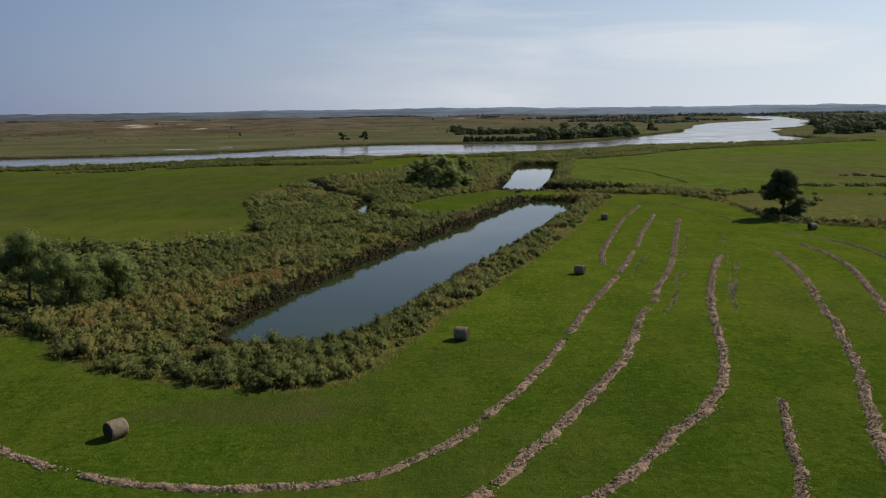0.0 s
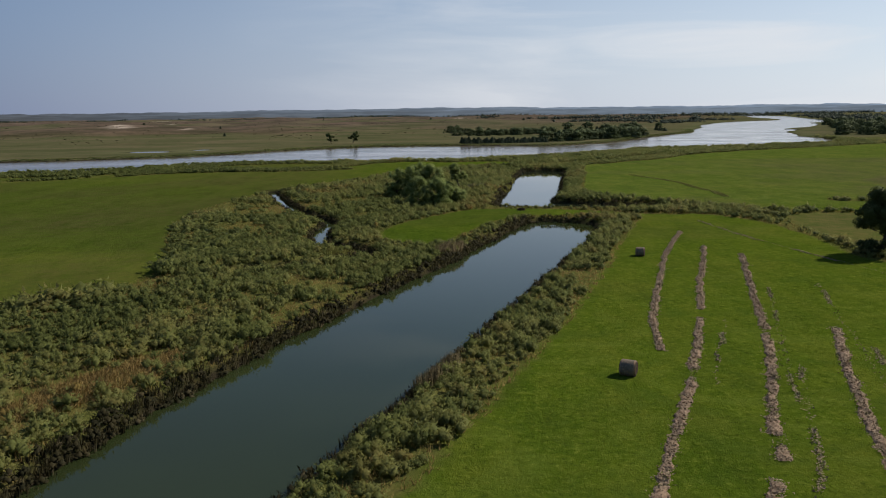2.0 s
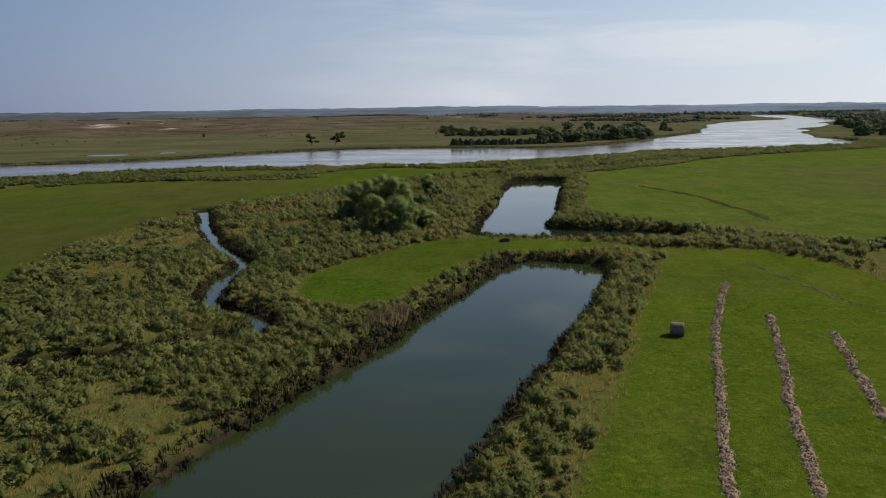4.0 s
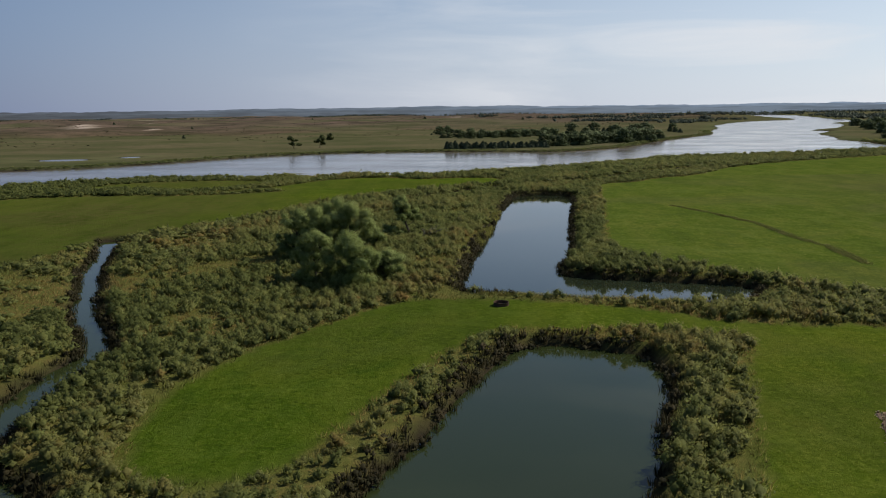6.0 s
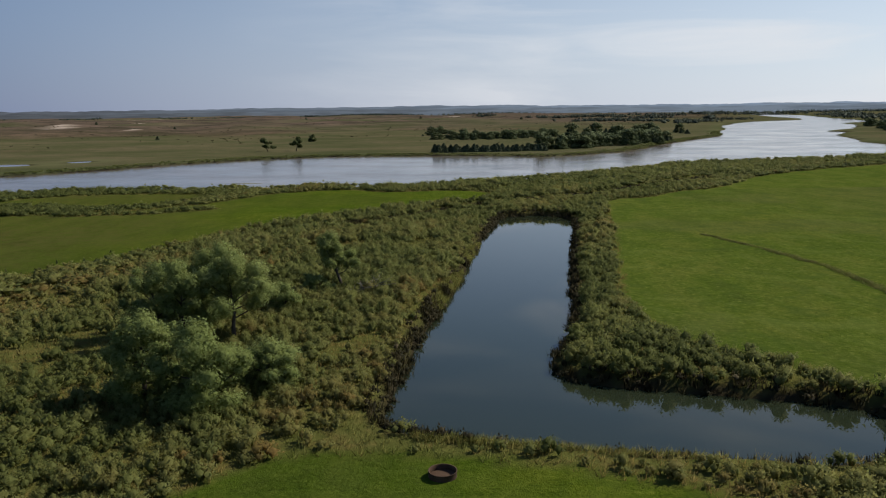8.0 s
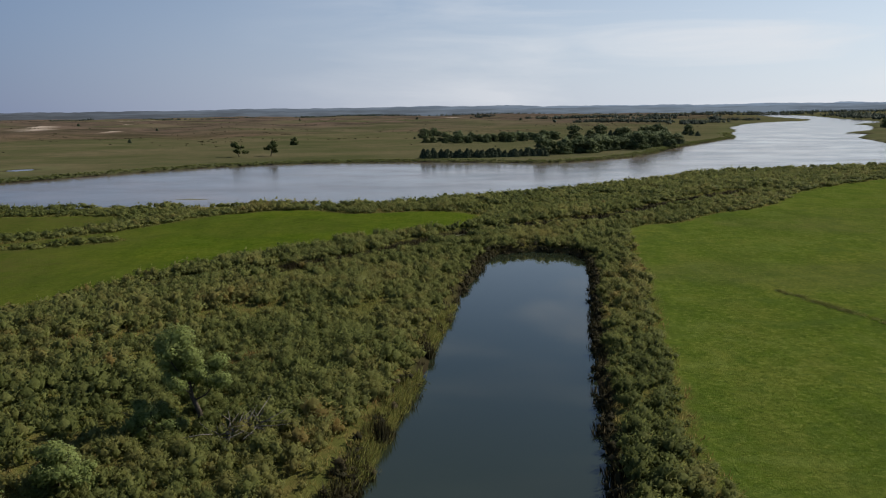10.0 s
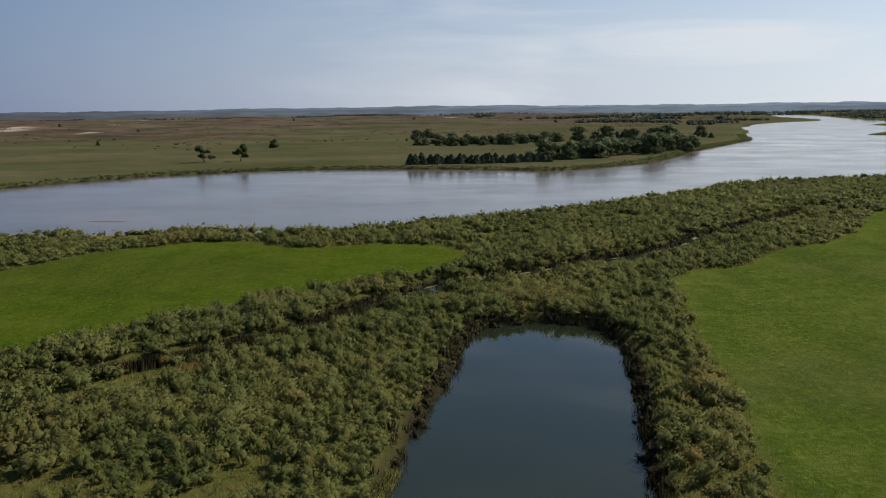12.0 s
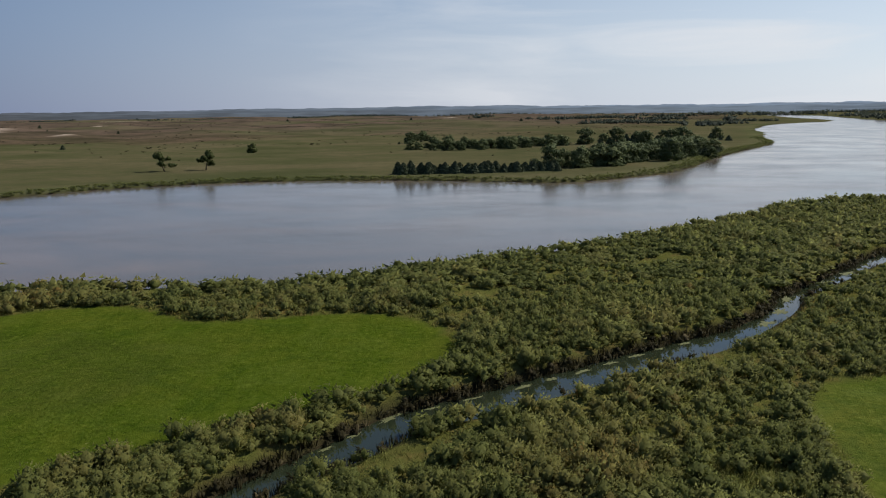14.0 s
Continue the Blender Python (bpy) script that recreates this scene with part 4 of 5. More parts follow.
keep = ((P[:, 0] > 38) | (P[:, 1] < 300) | (P[:, 1] > 374) | (rng.uniform(0, 1, len(P)) < 0.3)) & (~near_side | (rng.uniform(0, 1, len(P)) < 0.15)) & (np.minimum(s["pond"], s["creek"]) > -0.4) & (np.minimum(s["pond"], s["creek"]) < np.where(s["creek"] < s["pond"], 0.8, np.where(left_bank, 1.7, 0.7))) & (s["river"] > 2) & (rng.uniform(0, 1, len(P)) < 0.45 + 0.55 * (fbm(P, 8, 95, 2) > 0.5))
P = P[keep]
z = np.maximum(heights(P, {k: v[keep] for k, v in s.items()}), -1.3)
FRINGE = REEDS + [shrub_form(rng, 30, 0.15, 4, 0.8) for _ in range(3)]
strew("reeds", FRINGE, P, z, rng.uniform(0.9, 1.5, len(P)), rng.uniform(0.55, 1.05, len(P)), np.clip(rng.normal(0.25, 0.2, len(P)), 0, 1), REED, rng, "dark green and brown reeds along the water's edge", "reeds")


for name, lab, x, y, rx, ry, turn, n, mat, hh, tt in (
        ("cattails", "pale tan cattails in seed at the pond edge", 5.2, 190.5, 4.5, 1.6, 62, 260, REED, 1.7, 1.0),
        ("cattails", "pale tan cattails in seed at the pond edge", 3.4, 122.2, 4.0, 1.0, 62, 150, REED, 1.6, 1.0),
        ("weeds", "yellow-green weeds along the pond edge", 24.9, 308.0, 13.0, 1.0, 80, 620, GRASS, 0.8, 0.12),
        ("weeds", "yellow-green weeds along the pond edge", 29.4, 338.0, 11.0, 0.9, 80, 480, GRASS, 0.7, 0.12),
        ("reeds", "dark clump of bulrushes at the pond edge", 25.6, 305.2, 1.6, 1.1, 0, 110, REED, 1.6, 0.1),
        ("reeds", "dark clump of bulrushes at the pond edge", 29.0, 326.6, 1.4, 1.0, 0, 90, REED, 1.5, 0.1),
        ("weeds", "dark green weeds in a shallow swale of the meadow", 78.5, 344.5, 8.0, 0.7, 108, 120, GRASS, 0.35, 0.0),
        ("weeds", "dark green weeds in a shallow swale of the meadow", 83.4, 327.0, 10.0, 0.8, 103, 170, GRASS, 0.35, 0.0),
        ("weeds", "dark green weeds in a shallow swale of the meadow", 85.6, 304.0, 14.0, 0.9, 92, 260, GRASS, 0.38, 0.0),
        ("weeds", "dark green weeds in a shallow swale of the meadow", 86.0, 281.0, 10.0, 1.0, 84, 240, GRASS, 0.38, 0.0),
        ("weeds", "yellow-green weeds and flowers on the pond bank", 33.0, 252.6, 13.0, 1.0, -8, 420, GRASS, 0.6, 0.15),
        ("weeds", "bright green weeds in a gap of the brush", 58, 397.5, 4.5, 2.2, -12, 420, GRASS, 0.6, 0.0),
        ("weeds", "russet dry weeds in a gap of the brush", -28.5, 120.5, 11.0, 3.4, 64, 900, GRASS, 0.7, 0.95),
        ("weeds", "yellow-green weeds along a hedge in the pasture", 92.0, 167.5, 13.0, 2.0, -28, 500, GRASS, 0.7, 0.1),
        ("reeds", "dark brown bulrushes standing in a slough", 12.5, 379.5, 17.0, 2.0, 45, 1300, REED, 1.4, 0.35),
        ("weeds", "russet dry weeds in a gap of the brush", 12.5, 372.0, 5.0, 2.2, 30, 380, GRASS, 0.6, 0.9),
        ("weeds", "russet dry weeds in a gap of the brush", 10.0, 323.0, 6.0, 2.4, 20, 460, GRASS, 0.7, 0.95),
        ("weeds", "yellow-green weeds beside a creek", -16.0, 191.5, 5.0, 3.0, 35, 420, GRASS, 0.7, 0.1)):
    a, q = rng.uniform(0, 2 * math.pi, n), np.sqrt(rng.uniform(0, 1, n))
    u, v = np.cos(a) * q * rx, np.sin(a) * q * ry
    c, d = math.cos(radians(turn)), math.sin(radians(turn))
    P = np.column_stack([x + u * c - v * d, y + u * d + v * c])
    s = survey(P)
    P, zz = P[s["water"] > -0.1], heights(P, s)[s["water"] > -0.1]
    strew(name, TUFTS if name == "weeds" else REEDS, P, zz, rng.uniform(0.8, 1.3, len(P)), hh * rng.uniform(0.7, 1.15, len(P)), np.clip(rng.normal(tt, 0.12, len(P)), 0, 1), mat, rng, lab, "water plants")


# ---------------------------------------------------------------- trees
def crown_normals(r, c, d, h):
    n = d + (c - (0, 0, h * 0.5)) / h * 0.7 + np.array([0, 0, 0.15]) + r.normal(0, 0.13, d.shape)
    return np.repeat(n / np.linalg.norm(n, axis=1)[:, None], 3, 0)


def tree(name, label, x, y, h, spread, seed, leaves=7000, leaf=0.17, trunk_r=0.22, fork=0.28, lean=(0, 0), crown_low=0.25, mat=None, tint=0.5, group="", full=1.0, heads=0):
    r = np.random.default_rng(seed)
    P0 = np.array([[x, y]])
    z0 = float(heights(P0, survey(P0))[0]) - 0.25
    root = thing(name, label, "tree", pose(x, y, z0), group)
    top = Vector((lean[0], lean[1], h * 0.62))
    pts = [Vector((0, 0, 0))] + [Vector((lean[0] * k + r.normal(0, 0.12), lean[1] * k + r.normal(0, 0.12), h * 0.62 * k)) for k in (0.25, 0.5, 0.75)] + [top]
    bm = bmesh.new()
    tube(bm, pts, [trunk_r * 1.35, trunk_r, trunk_r * 0.8, trunk_r * 0.55, trunk_r * 0.3], 9)
    part("trunk", bm, BARK, root)
    lumps = []
    n = 11 if leaves > 3000 else 5
    for i in range(n):
        k = fork + (0.95 - fork) * (i + 0.5) / n
        seg = min(int(k * 4), 3)
        a = pts[seg].lerp(pts[seg + 1], k * 4 - seg)
        ang = i * 2.399 + r.uniform(-0.4, 0.4)
        out = spread * r.uniform(0.45, 1.08) * (1.0 - 0.35 * k)
        tip = a + Vector((math.cos(ang) * out, math.sin(ang) * out, h * r.uniform(0.05, 0.30)))
        tip.z = min(tip.z, h * 0.93)
        midp = a.lerp(tip, 0.5) + Vector((r.normal(0, 0.25), r.normal(0, 0.25), -0.25))
        bm = bmesh.new()
        lr = trunk_r * (0.5 - 0.2 * k)
        tube(bm, [a, midp, tip], [lr, lr * 0.65, lr * 0.22], 6)
        limb = part("limb", bm, BARK, root)
        for _ in range(2 if leaves > 3000 else 0):
            e = midp.lerp(tip, r.uniform(0.2, 0.8))
            bm = bmesh.new()
            tube(bm, [e, e + Vector((r.normal(0, 0.7), r.normal(0, 0.7), r.uniform(0.5, 1.3)))], [lr * 0.35, lr * 0.12], 5)
            part("branch", bm, BARK, limb)
        lumps += [(tip + Vector((r.normal(0, 0.3), r.normal(0, 0.3), 0.2)), spread * r.uniform(0.15, 0.28))] + [(a.lerp(tip, r.uniform(0.35, 1.05)) + Vector((r.normal(0, 0.16), r.normal(0, 0.16), r.uniform(0, 0.16))) * spread, spread * r.uniform(0.11, 0.23)) for _ in range(3)]
    lumps += [(Vector((lean[0] + r.normal(0, spread * 0.2), lean[1] + r.normal(0, spread * 0.2), h * q)), spread * r.uniform(0.25, 0.38)) for q in (0.72, 0.82, 0.88)]
    if crown_low < 0.2:
        for i in range(9):
            a = i * 0.7 + r.uniform(0, 0.5)
            lumps.append((Vector((math.cos(a) * spread * 0.6, math.sin(a) * spread * 0.6, h * r.uniform(0.06, 0.3))), spread * r.uniform(0.2, 0.36)))
    for _ in range(heads):     # a fuller round crown
        a, b = r.uniform(0, 2 * math.pi), r.uniform(-0.9, 1.0)
        q = spread * 0.72 * math.sqrt(1 - b * b * 0.8) * r.uniform(0.5, 1.05)
        lumps.append((Vector((lean[0] * 0.6 + math.cos(a) * q, lean[1] * 0.6 + math.sin(a) * q, h * (0.66 + 0.25 * b))), spread * r.uniform(0.16, 0.28)))
    cs = np.array([c[:] for c, _ in lumps])
    rs = np.array([q for _, q in lumps]) * full
    ball, ball_f = (ICO_V, ICO_F) if leaves > 3000 else (OCT_V, OCT_F)
    which = r.choice(len(lumps), leaves, p=rs ** 2 / np.sum(rs ** 2))
    d = r.normal(0, 1, (leaves, 3))
    d /= np.linalg.norm(d, axis=1)[:, None]
    c = cs[which] + d * (rs[which] * r.uniform(0.45, 1.22, leaves) ** 0.7)[:, None] * (1, 1, 0.86)
    c[:, 2] = np.maximum(c[:, 2], h * crown_low * 0.5)
    lv = leaf_cloud(r, c, d + np.array([0, 0, 0.4]), leaf, 0.5)
    # higher heads get a paler tint: light from above put into the colour
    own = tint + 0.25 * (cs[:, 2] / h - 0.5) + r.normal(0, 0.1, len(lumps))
    # dense twigs and leaves inside each head, tinted darker as inner shade
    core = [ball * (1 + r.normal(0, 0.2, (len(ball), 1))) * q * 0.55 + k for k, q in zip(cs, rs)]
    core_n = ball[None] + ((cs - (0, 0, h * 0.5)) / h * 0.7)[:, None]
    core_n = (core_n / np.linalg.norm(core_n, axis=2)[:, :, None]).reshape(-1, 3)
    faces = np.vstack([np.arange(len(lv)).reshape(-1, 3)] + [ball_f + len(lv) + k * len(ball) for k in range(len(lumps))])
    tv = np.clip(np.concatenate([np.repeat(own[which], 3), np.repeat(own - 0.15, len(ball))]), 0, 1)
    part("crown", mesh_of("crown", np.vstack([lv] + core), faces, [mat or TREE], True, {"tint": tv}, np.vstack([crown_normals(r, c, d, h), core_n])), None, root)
    return root


W = "grey-green cottonwood tree with a broad ragged crown in brush"
tree("cottonwood_tree", W, -57, 106, 11.0, 4.8, 101, 19500, lean=(-0.5, 0.3), fork=0.35, crown_low=0.4, full=1.1, tint=0.12)
tree("cottonwood_tree", W, -50.5, 103, 8.2, 4.6, 102, 17550, crown_low=0.1, full=1.1, tint=0.12)
tree("cottonwood_tree", W, -46.5, 109, 7.0, 4.0, 103, 13000, crown_low=0.1, tint=0.2, full=1.1)
tree("cottonwood_tree", W, -63, 100, 6.5, 4.0, 108, 11700, crown_low=0.1, full=1.1, tint=0.12)
G = "clump of willows by the ponds"
tree("willow_tree", "dark green willow tree with a dense low crown", 3.2, 261.5, 7.6, 4.4, 104, 24000, crown_low=0.15, full=1.05, group=G)
tree("willow_tree", "dense rounded green willow tree in brush", -2.8, 264.0, 8.0, 4.0, 107, 22000, crown_low=0.15, full=1.05, group=G)
tree("willow_bush", "low rounded willow bush in brush", 7.6, 266.5, 4.4, 3.2, 116, 11000, crown_low=0.1, tint=0.6, full=1.2)
tree("willow_tree", "grey-green willow tree with a spreading open crown", 0.3, 282.6, 10.4, 4.7, 105, 21000, crown_low=0.5, fork=0.36, tint=0.7, full=1.05, group=G)
tree("willow_tree", "dense rounded green willow tree in brush", -5.0, 281.5, 9.8, 4.1, 106, 23000, crown_low=0.15, full=1.05, group=G)
tree("willow_tree", "dense rounded green willow tree in brush", -9.5, 285.0, 8.8, 3.8, 114, 18000, crown_low=0.15, full=1.05, group=G)
tree("willow_tree", "dense rounded green willow tree in brush", -4.0, 288.5, 10.4, 4.0, 117, 18000, crown_low=0.15, full=1.05, group=G)
tree("willow_bush", "low rounded willow bush in brush", 3.6, 295.0, 3.8, 2.6, 115, 8000, crown_low=0.1, tint=0.6)
tree("willow_bush", "low dark willow bush in brush", 6.2, 305.0, 2.5, 2.6, 118, 6000, crown_low=0.1, tint=0.3)
tree("willow_tree", "small leaning willow tree with a bare lower trunk", 9.7, 306.5, 8.8, 3.1, 109, 13000, lean=(-1.5, 0.6), fork=0.4, crown_low=0.5, tint=0.6, full=1.15)
tree("cottonwood_tree", "lone dark cottonwood tree at the edge of a hayfield", 79.5, 182, 12.0, 4.5, 110, 26000, 0.24, crown_low=0.42, fork=0.42, trunk_r=0.36, tint=0.6, full=1.0, heads=26, mat=BACKLIT_TREE)
tree("willow_bush", "low dark bushes round the foot of a lone cottonwood", 81.5, 181.2, 3.4, 3.2, 119, 8000, 0.22, crown_low=0.06, tint=0.5, full=1.3, mat=BACKLIT_TREE)
tree("willow_bush", "low dark bush beside a lone cottonwood", 77.6, 183.0, 2.4, 2.2, 120, 5000, 0.22, crown_low=0.06, tint=0.5, full=1.3, mat=BACKLIT_TREE)
tree("prairie_tree", "lone ragged dark tree on the dry prairie", -86, 697, 8.5, 5.0, 111, 1500, 0.8, lean=(-2, 0), crown_low=0.4, tint=0.5, mat=BACKLIT_TREE)
tree("prairie_tree", "lone ragged dark tree on the dry prairie", -69, 702, 9.0, 4.5, 112, 1500, 0.8, lean=(1.0, 0), crown_low=0.4, tint=0.5, mat=BACKLIT_TREE)
tree("prairie_tree", "small rounded dark tree on the dry prairie", -82, 845, 6.0, 3.6, 113, 700, 0.9, crown_low=0.15, tint=0.5, mat=BACKLIT_TREE)

# grove on the far bank: broadleaf trees and cedars, each one a tree of its own
broad = tree("grove_tree", "round dark green broadleaf tree in a far grove", 86, 690, 11.0, 5.6, 121, 1000, 0.85, crown_low=0.1, tint=0.3, full=1.25, heads=8, mat=GROVE, group="trees of the far grove")
broad_b = tree("grove_tree", "round dark green broadleaf tree in a far grove", 100, 694, 9.5, 5.4, 122, 1000, 0.85, crown_low=0.1, tint=0.8, full=1.25, heads=8, mat=GROVE, group="trees of the far grove")


def cedar(x, y, h, w, seed):
    r = np.random.default_rng(seed)
    root = thing("cedar_tree", "dark conical cedar tree in a dense row on the far bank", "tree", pose(x, y, 0), "cedars of the far grove")
    bm = bmesh.new()
    tube(bm, [Vector((0, 0, -0.3)), Vector((0, 0, h * 0.5)), Vector((0, 0, h * 0.9))], [0.2, 0.12, 0.04], 6)
    part("trunk", bm, BARK, root)
    n = 520
    k = r.uniform(0, 1, n) ** 1.3
    a = r.uniform(0, 2 * math.pi, n)
    rad = w * (1 - k) ** 0.7 * r.uniform(0.6, 1.1, n) + 0.1
    c = np.column_stack([np.cos(a) * rad, np.sin(a) * rad, 0.15 + k * h])
    lv = leaf_cloud(r, c, np.column_stack([np.cos(a), np.sin(a), np.full(n, 0.3)]), 0.85, 0.5)
    part("crown", mesh_of("crown", lv, np.arange(len(lv)).reshape(-1, 3), [CEDAR], False, {"tint": np.repeat(r.uniform(0, 1, n), 3)}), None, root)
    return root


ced = cedar(20, 667, 4.6, 2.2, 131)


def far_copy(ob, x, y, scale, rr):
    P0 = np.array([[x, y]])
    z0 = float(heights(P0, survey(P0))[0]) - 0.1
    c = copy_thing(ob, pose(x, y, z0, 0, 0, rr.uniform(0, 360)) @ Matrix.Diagonal((scale * 1.1, scale * 1.1, scale * rr.uniform(0.72, 1.0), 1)))
    return c


rr = np.random.default_rng(33)
for i in range(72):     # dense front row of cedars
    k = i / 71
    far_copy(ced, 22 + 64 * k + rr.normal(0, 0.8), 666 + 10 * k + rr.normal(0, 1.6), rr.uniform(0.55, 1.15), rr)
for i in range(84):     # cedars and broadleaf trees behind
    k = i / 83
    far_copy(ced if rr.uniform() < 0.35 else broad, 112 + 82 * k + rr.normal(0, 4), 710 + 90 * k + rr.normal(0, 9), rr.uniform(0.65, 1.05), rr)
for x, y, sc in ((92, 698, 0.9), (107, 702, 1.1), (115, 699, 1.05), (78, 684, 0.6), (122, 716, 1.05), (100, 708, 0.95), (111, 712, 1.1), (128, 726, 1.0), (98, 690, 0.7)):
    far_copy(broad_b, x, y, sc, rr)
for i in range(66):     # looser wood further back
    k = i / 65
    far_copy(broad_b if i % 4 else broad, 30 + 92 * k + rr.normal(0, 5), 862 + 30 * k + rr.normal(0, 17), rr.uniform(0.45, 0.85), rr)
for i in range(34):
    k = i / 33
    far_copy(ced if i % 3 else broad, 150 + 104 * k + rr.normal(0, 7), 900 + 78 * k + rr.normal(0, 22), rr.uniform(0.75, 1.15), rr)
for i in range(12):
    far_copy(ced if i % 2 else broad, rr.uniform(2, 44), rr.uniform(940, 1010), rr.uniform(0.4, 0.8), rr)
for x, y, sc in ((-230, 905, 0.5), (-520, 1450, 0.8), (-610, 1700, 0.7), (-330, 1250, 0.5), (-20, 1900, 0.9), (-300, 2100, 1.0), (-450, 1330, 0.4), (180, 1750, 0.9)):
    far_copy(ced, x, y, sc * 1.4, rr)
for i in range(46):     # grove on the near bank, further down the river
    k = i / 45
    far_copy(broad_b if i % 2 else broad, 356 + 190 * k + rr.uniform(0, 70), 748 + 420 * k + rr.normal(0, 12), rr.uniform(0.8, 1.25), rr)


def far_wood(strips, rng, label):
    P, H = [], []
    for x0, y0, x1, y1, w, h, n in strips:
        k = rng.uniform(0, 1, n)
        P.append(np.column_stack([x0 + (x1 - x0) * k + rng.normal(0, w, n), y0 + (y1 - y0) * k + rng.normal(0, w, n)]))
        H.append(np.full(n, h) * rng.uniform(0.4, 0.85, n))
    P, H = np.vstack(P), np.concatenate(H)
    z = heights(P, survey(P))
    forms = [shrub_form(rng, 14, 0.26, 3) for _ in range(5)]
    strew("woods", forms, P, z, H * rng.uniform(1.0, 1.6, len(P)), H, rng.uniform(0, 1, len(P)), WOODS, rng, label, "woods")


far_wood(((250, 1500, 390, 1540, 18, 9, 120), (400, 1470, 480, 1500, 14, 9, 40), (225, 1900, 420, 1950, 20, 10, 120), (440, 1830, 500, 1910, 14, 11, 50), (360, 1350, 420, 1420, 10, 10, 26),
          (526, 1700, 550, 1730, 6, 15, 12), (545, 1690, 590, 1660, 6, 8, 34), (800, 1600, 1060, 2300, 24, 13, 170), (1000, 1600, 1600, 2000, 40, 14, 200), (690, 1340, 900, 1500, 20, 11, 90), (-1500, 2750, -1050, 2700, 10, 8, 220), (-950, 2900, -600, 2950, 10, 7, 150), (-480, 3100, -50, 3150, 10, 9, 260),
          (120, 2500, 180, 2500, 8, 11, 22), (560, 2400, 1100, 2600, 30, 13, 160), (900, 1800, 1500, 2100, 40, 13, 200), (800, 1500, 1050, 1650, 30, 12, 90), (560, 1000, 800, 1200, 30, 10, 90),
          (900, 2900, 1700, 3200, 40, 14, 200), (0, 3200, 700, 3300, 20, 10, 130)), rng, "distant dark green belts of trees along the valley")


# ---------------------------------------------------------------- hay
def bale(x, y, turn, label):
    """A round bale lying on its side: rolled body, net wrap, two spiral ends."""
    P0 = np.array([[x, y]])
    z0 = float(heights(P0, survey(P0))[0])
    R, L = 0.76, 1.42
    root = thing("hay_bale", label, "hay bale", pose(x, y, z0 - 0.04, 0, 0, turn), "round hay bales")
    r = np.random.default_rng(int(abs(x) * 10 + y))
    seg = 40

    def ring(rad, xx, sag=0.06, rough=0.012):
        out = []
        for k in range(seg):
            a = 2 * math.pi * k / seg
            q = rad * (1 + r.normal(0, rough))
            zz = R + math.sin(a) * q
            zz = max(zz, 0.0) if zz > sag else sag * 0.3
            out.append((xx + r.normal(0, 0.006), math.cos(a) * q * 1.02, zz))
        return out

    def loft(rings, caps=False):
        bm = bmesh.new()
        rows = [[bm.verts.new(v) for v in g] for g in rings]
        for a, b in zip(rows[:-1], rows[1:]):
            for k in range(seg):
                bm.faces.new((a[k], a[(k + 1) % seg], b[(k + 1) % seg], b[k])).smooth = True
        if caps:
            bm.faces.new(rows[-1])
        return bm
    part("rolled_hay", loft([ring(R * 0.93, -L / 2), ring(R * 0.99, -L / 2 + 0.08)] + [ring(R, -L / 2 + 0.15 + 0.112 * i) for i in range(11)] + [ring(R * 0.99, L / 2 - 0.08), ring(R * 0.93, L / 2)]), HAY, root)
    part("net_wrap", loft([ring(R * 1.012, -L / 2 + 0.14 + 0.114 * i, rough=0.004) for i in range(11)]), NET, root, "pale weathered net wrap round the bale")
    for sgn in (-1, 1):
        rings = []
        for i in range(13):
            q = 0.93 - 0.93 * i / 13
            rings.append(ring(R * q, sgn * (L / 2 + (0.035 if i % 2 else -0.02) + 0.05 * (1 - q))))
        if sgn < 0:
            rings = [g[::-1] for g in rings]
        part("bale_end", loft(rings, True), HAYEND, root, "dark spiral end of the rolled hay")
    return root


BL = "round grey-brown hay bale lying on mown green grass"
bale(-26.6, 60.0, 52, BL)
bale(2.0, 86.0, -18, BL)
bale(21.6, 121.5, -28, BL)
bale(38.2, 183.5, -20, BL)
bale(78.3, 164.3, 12, BL)


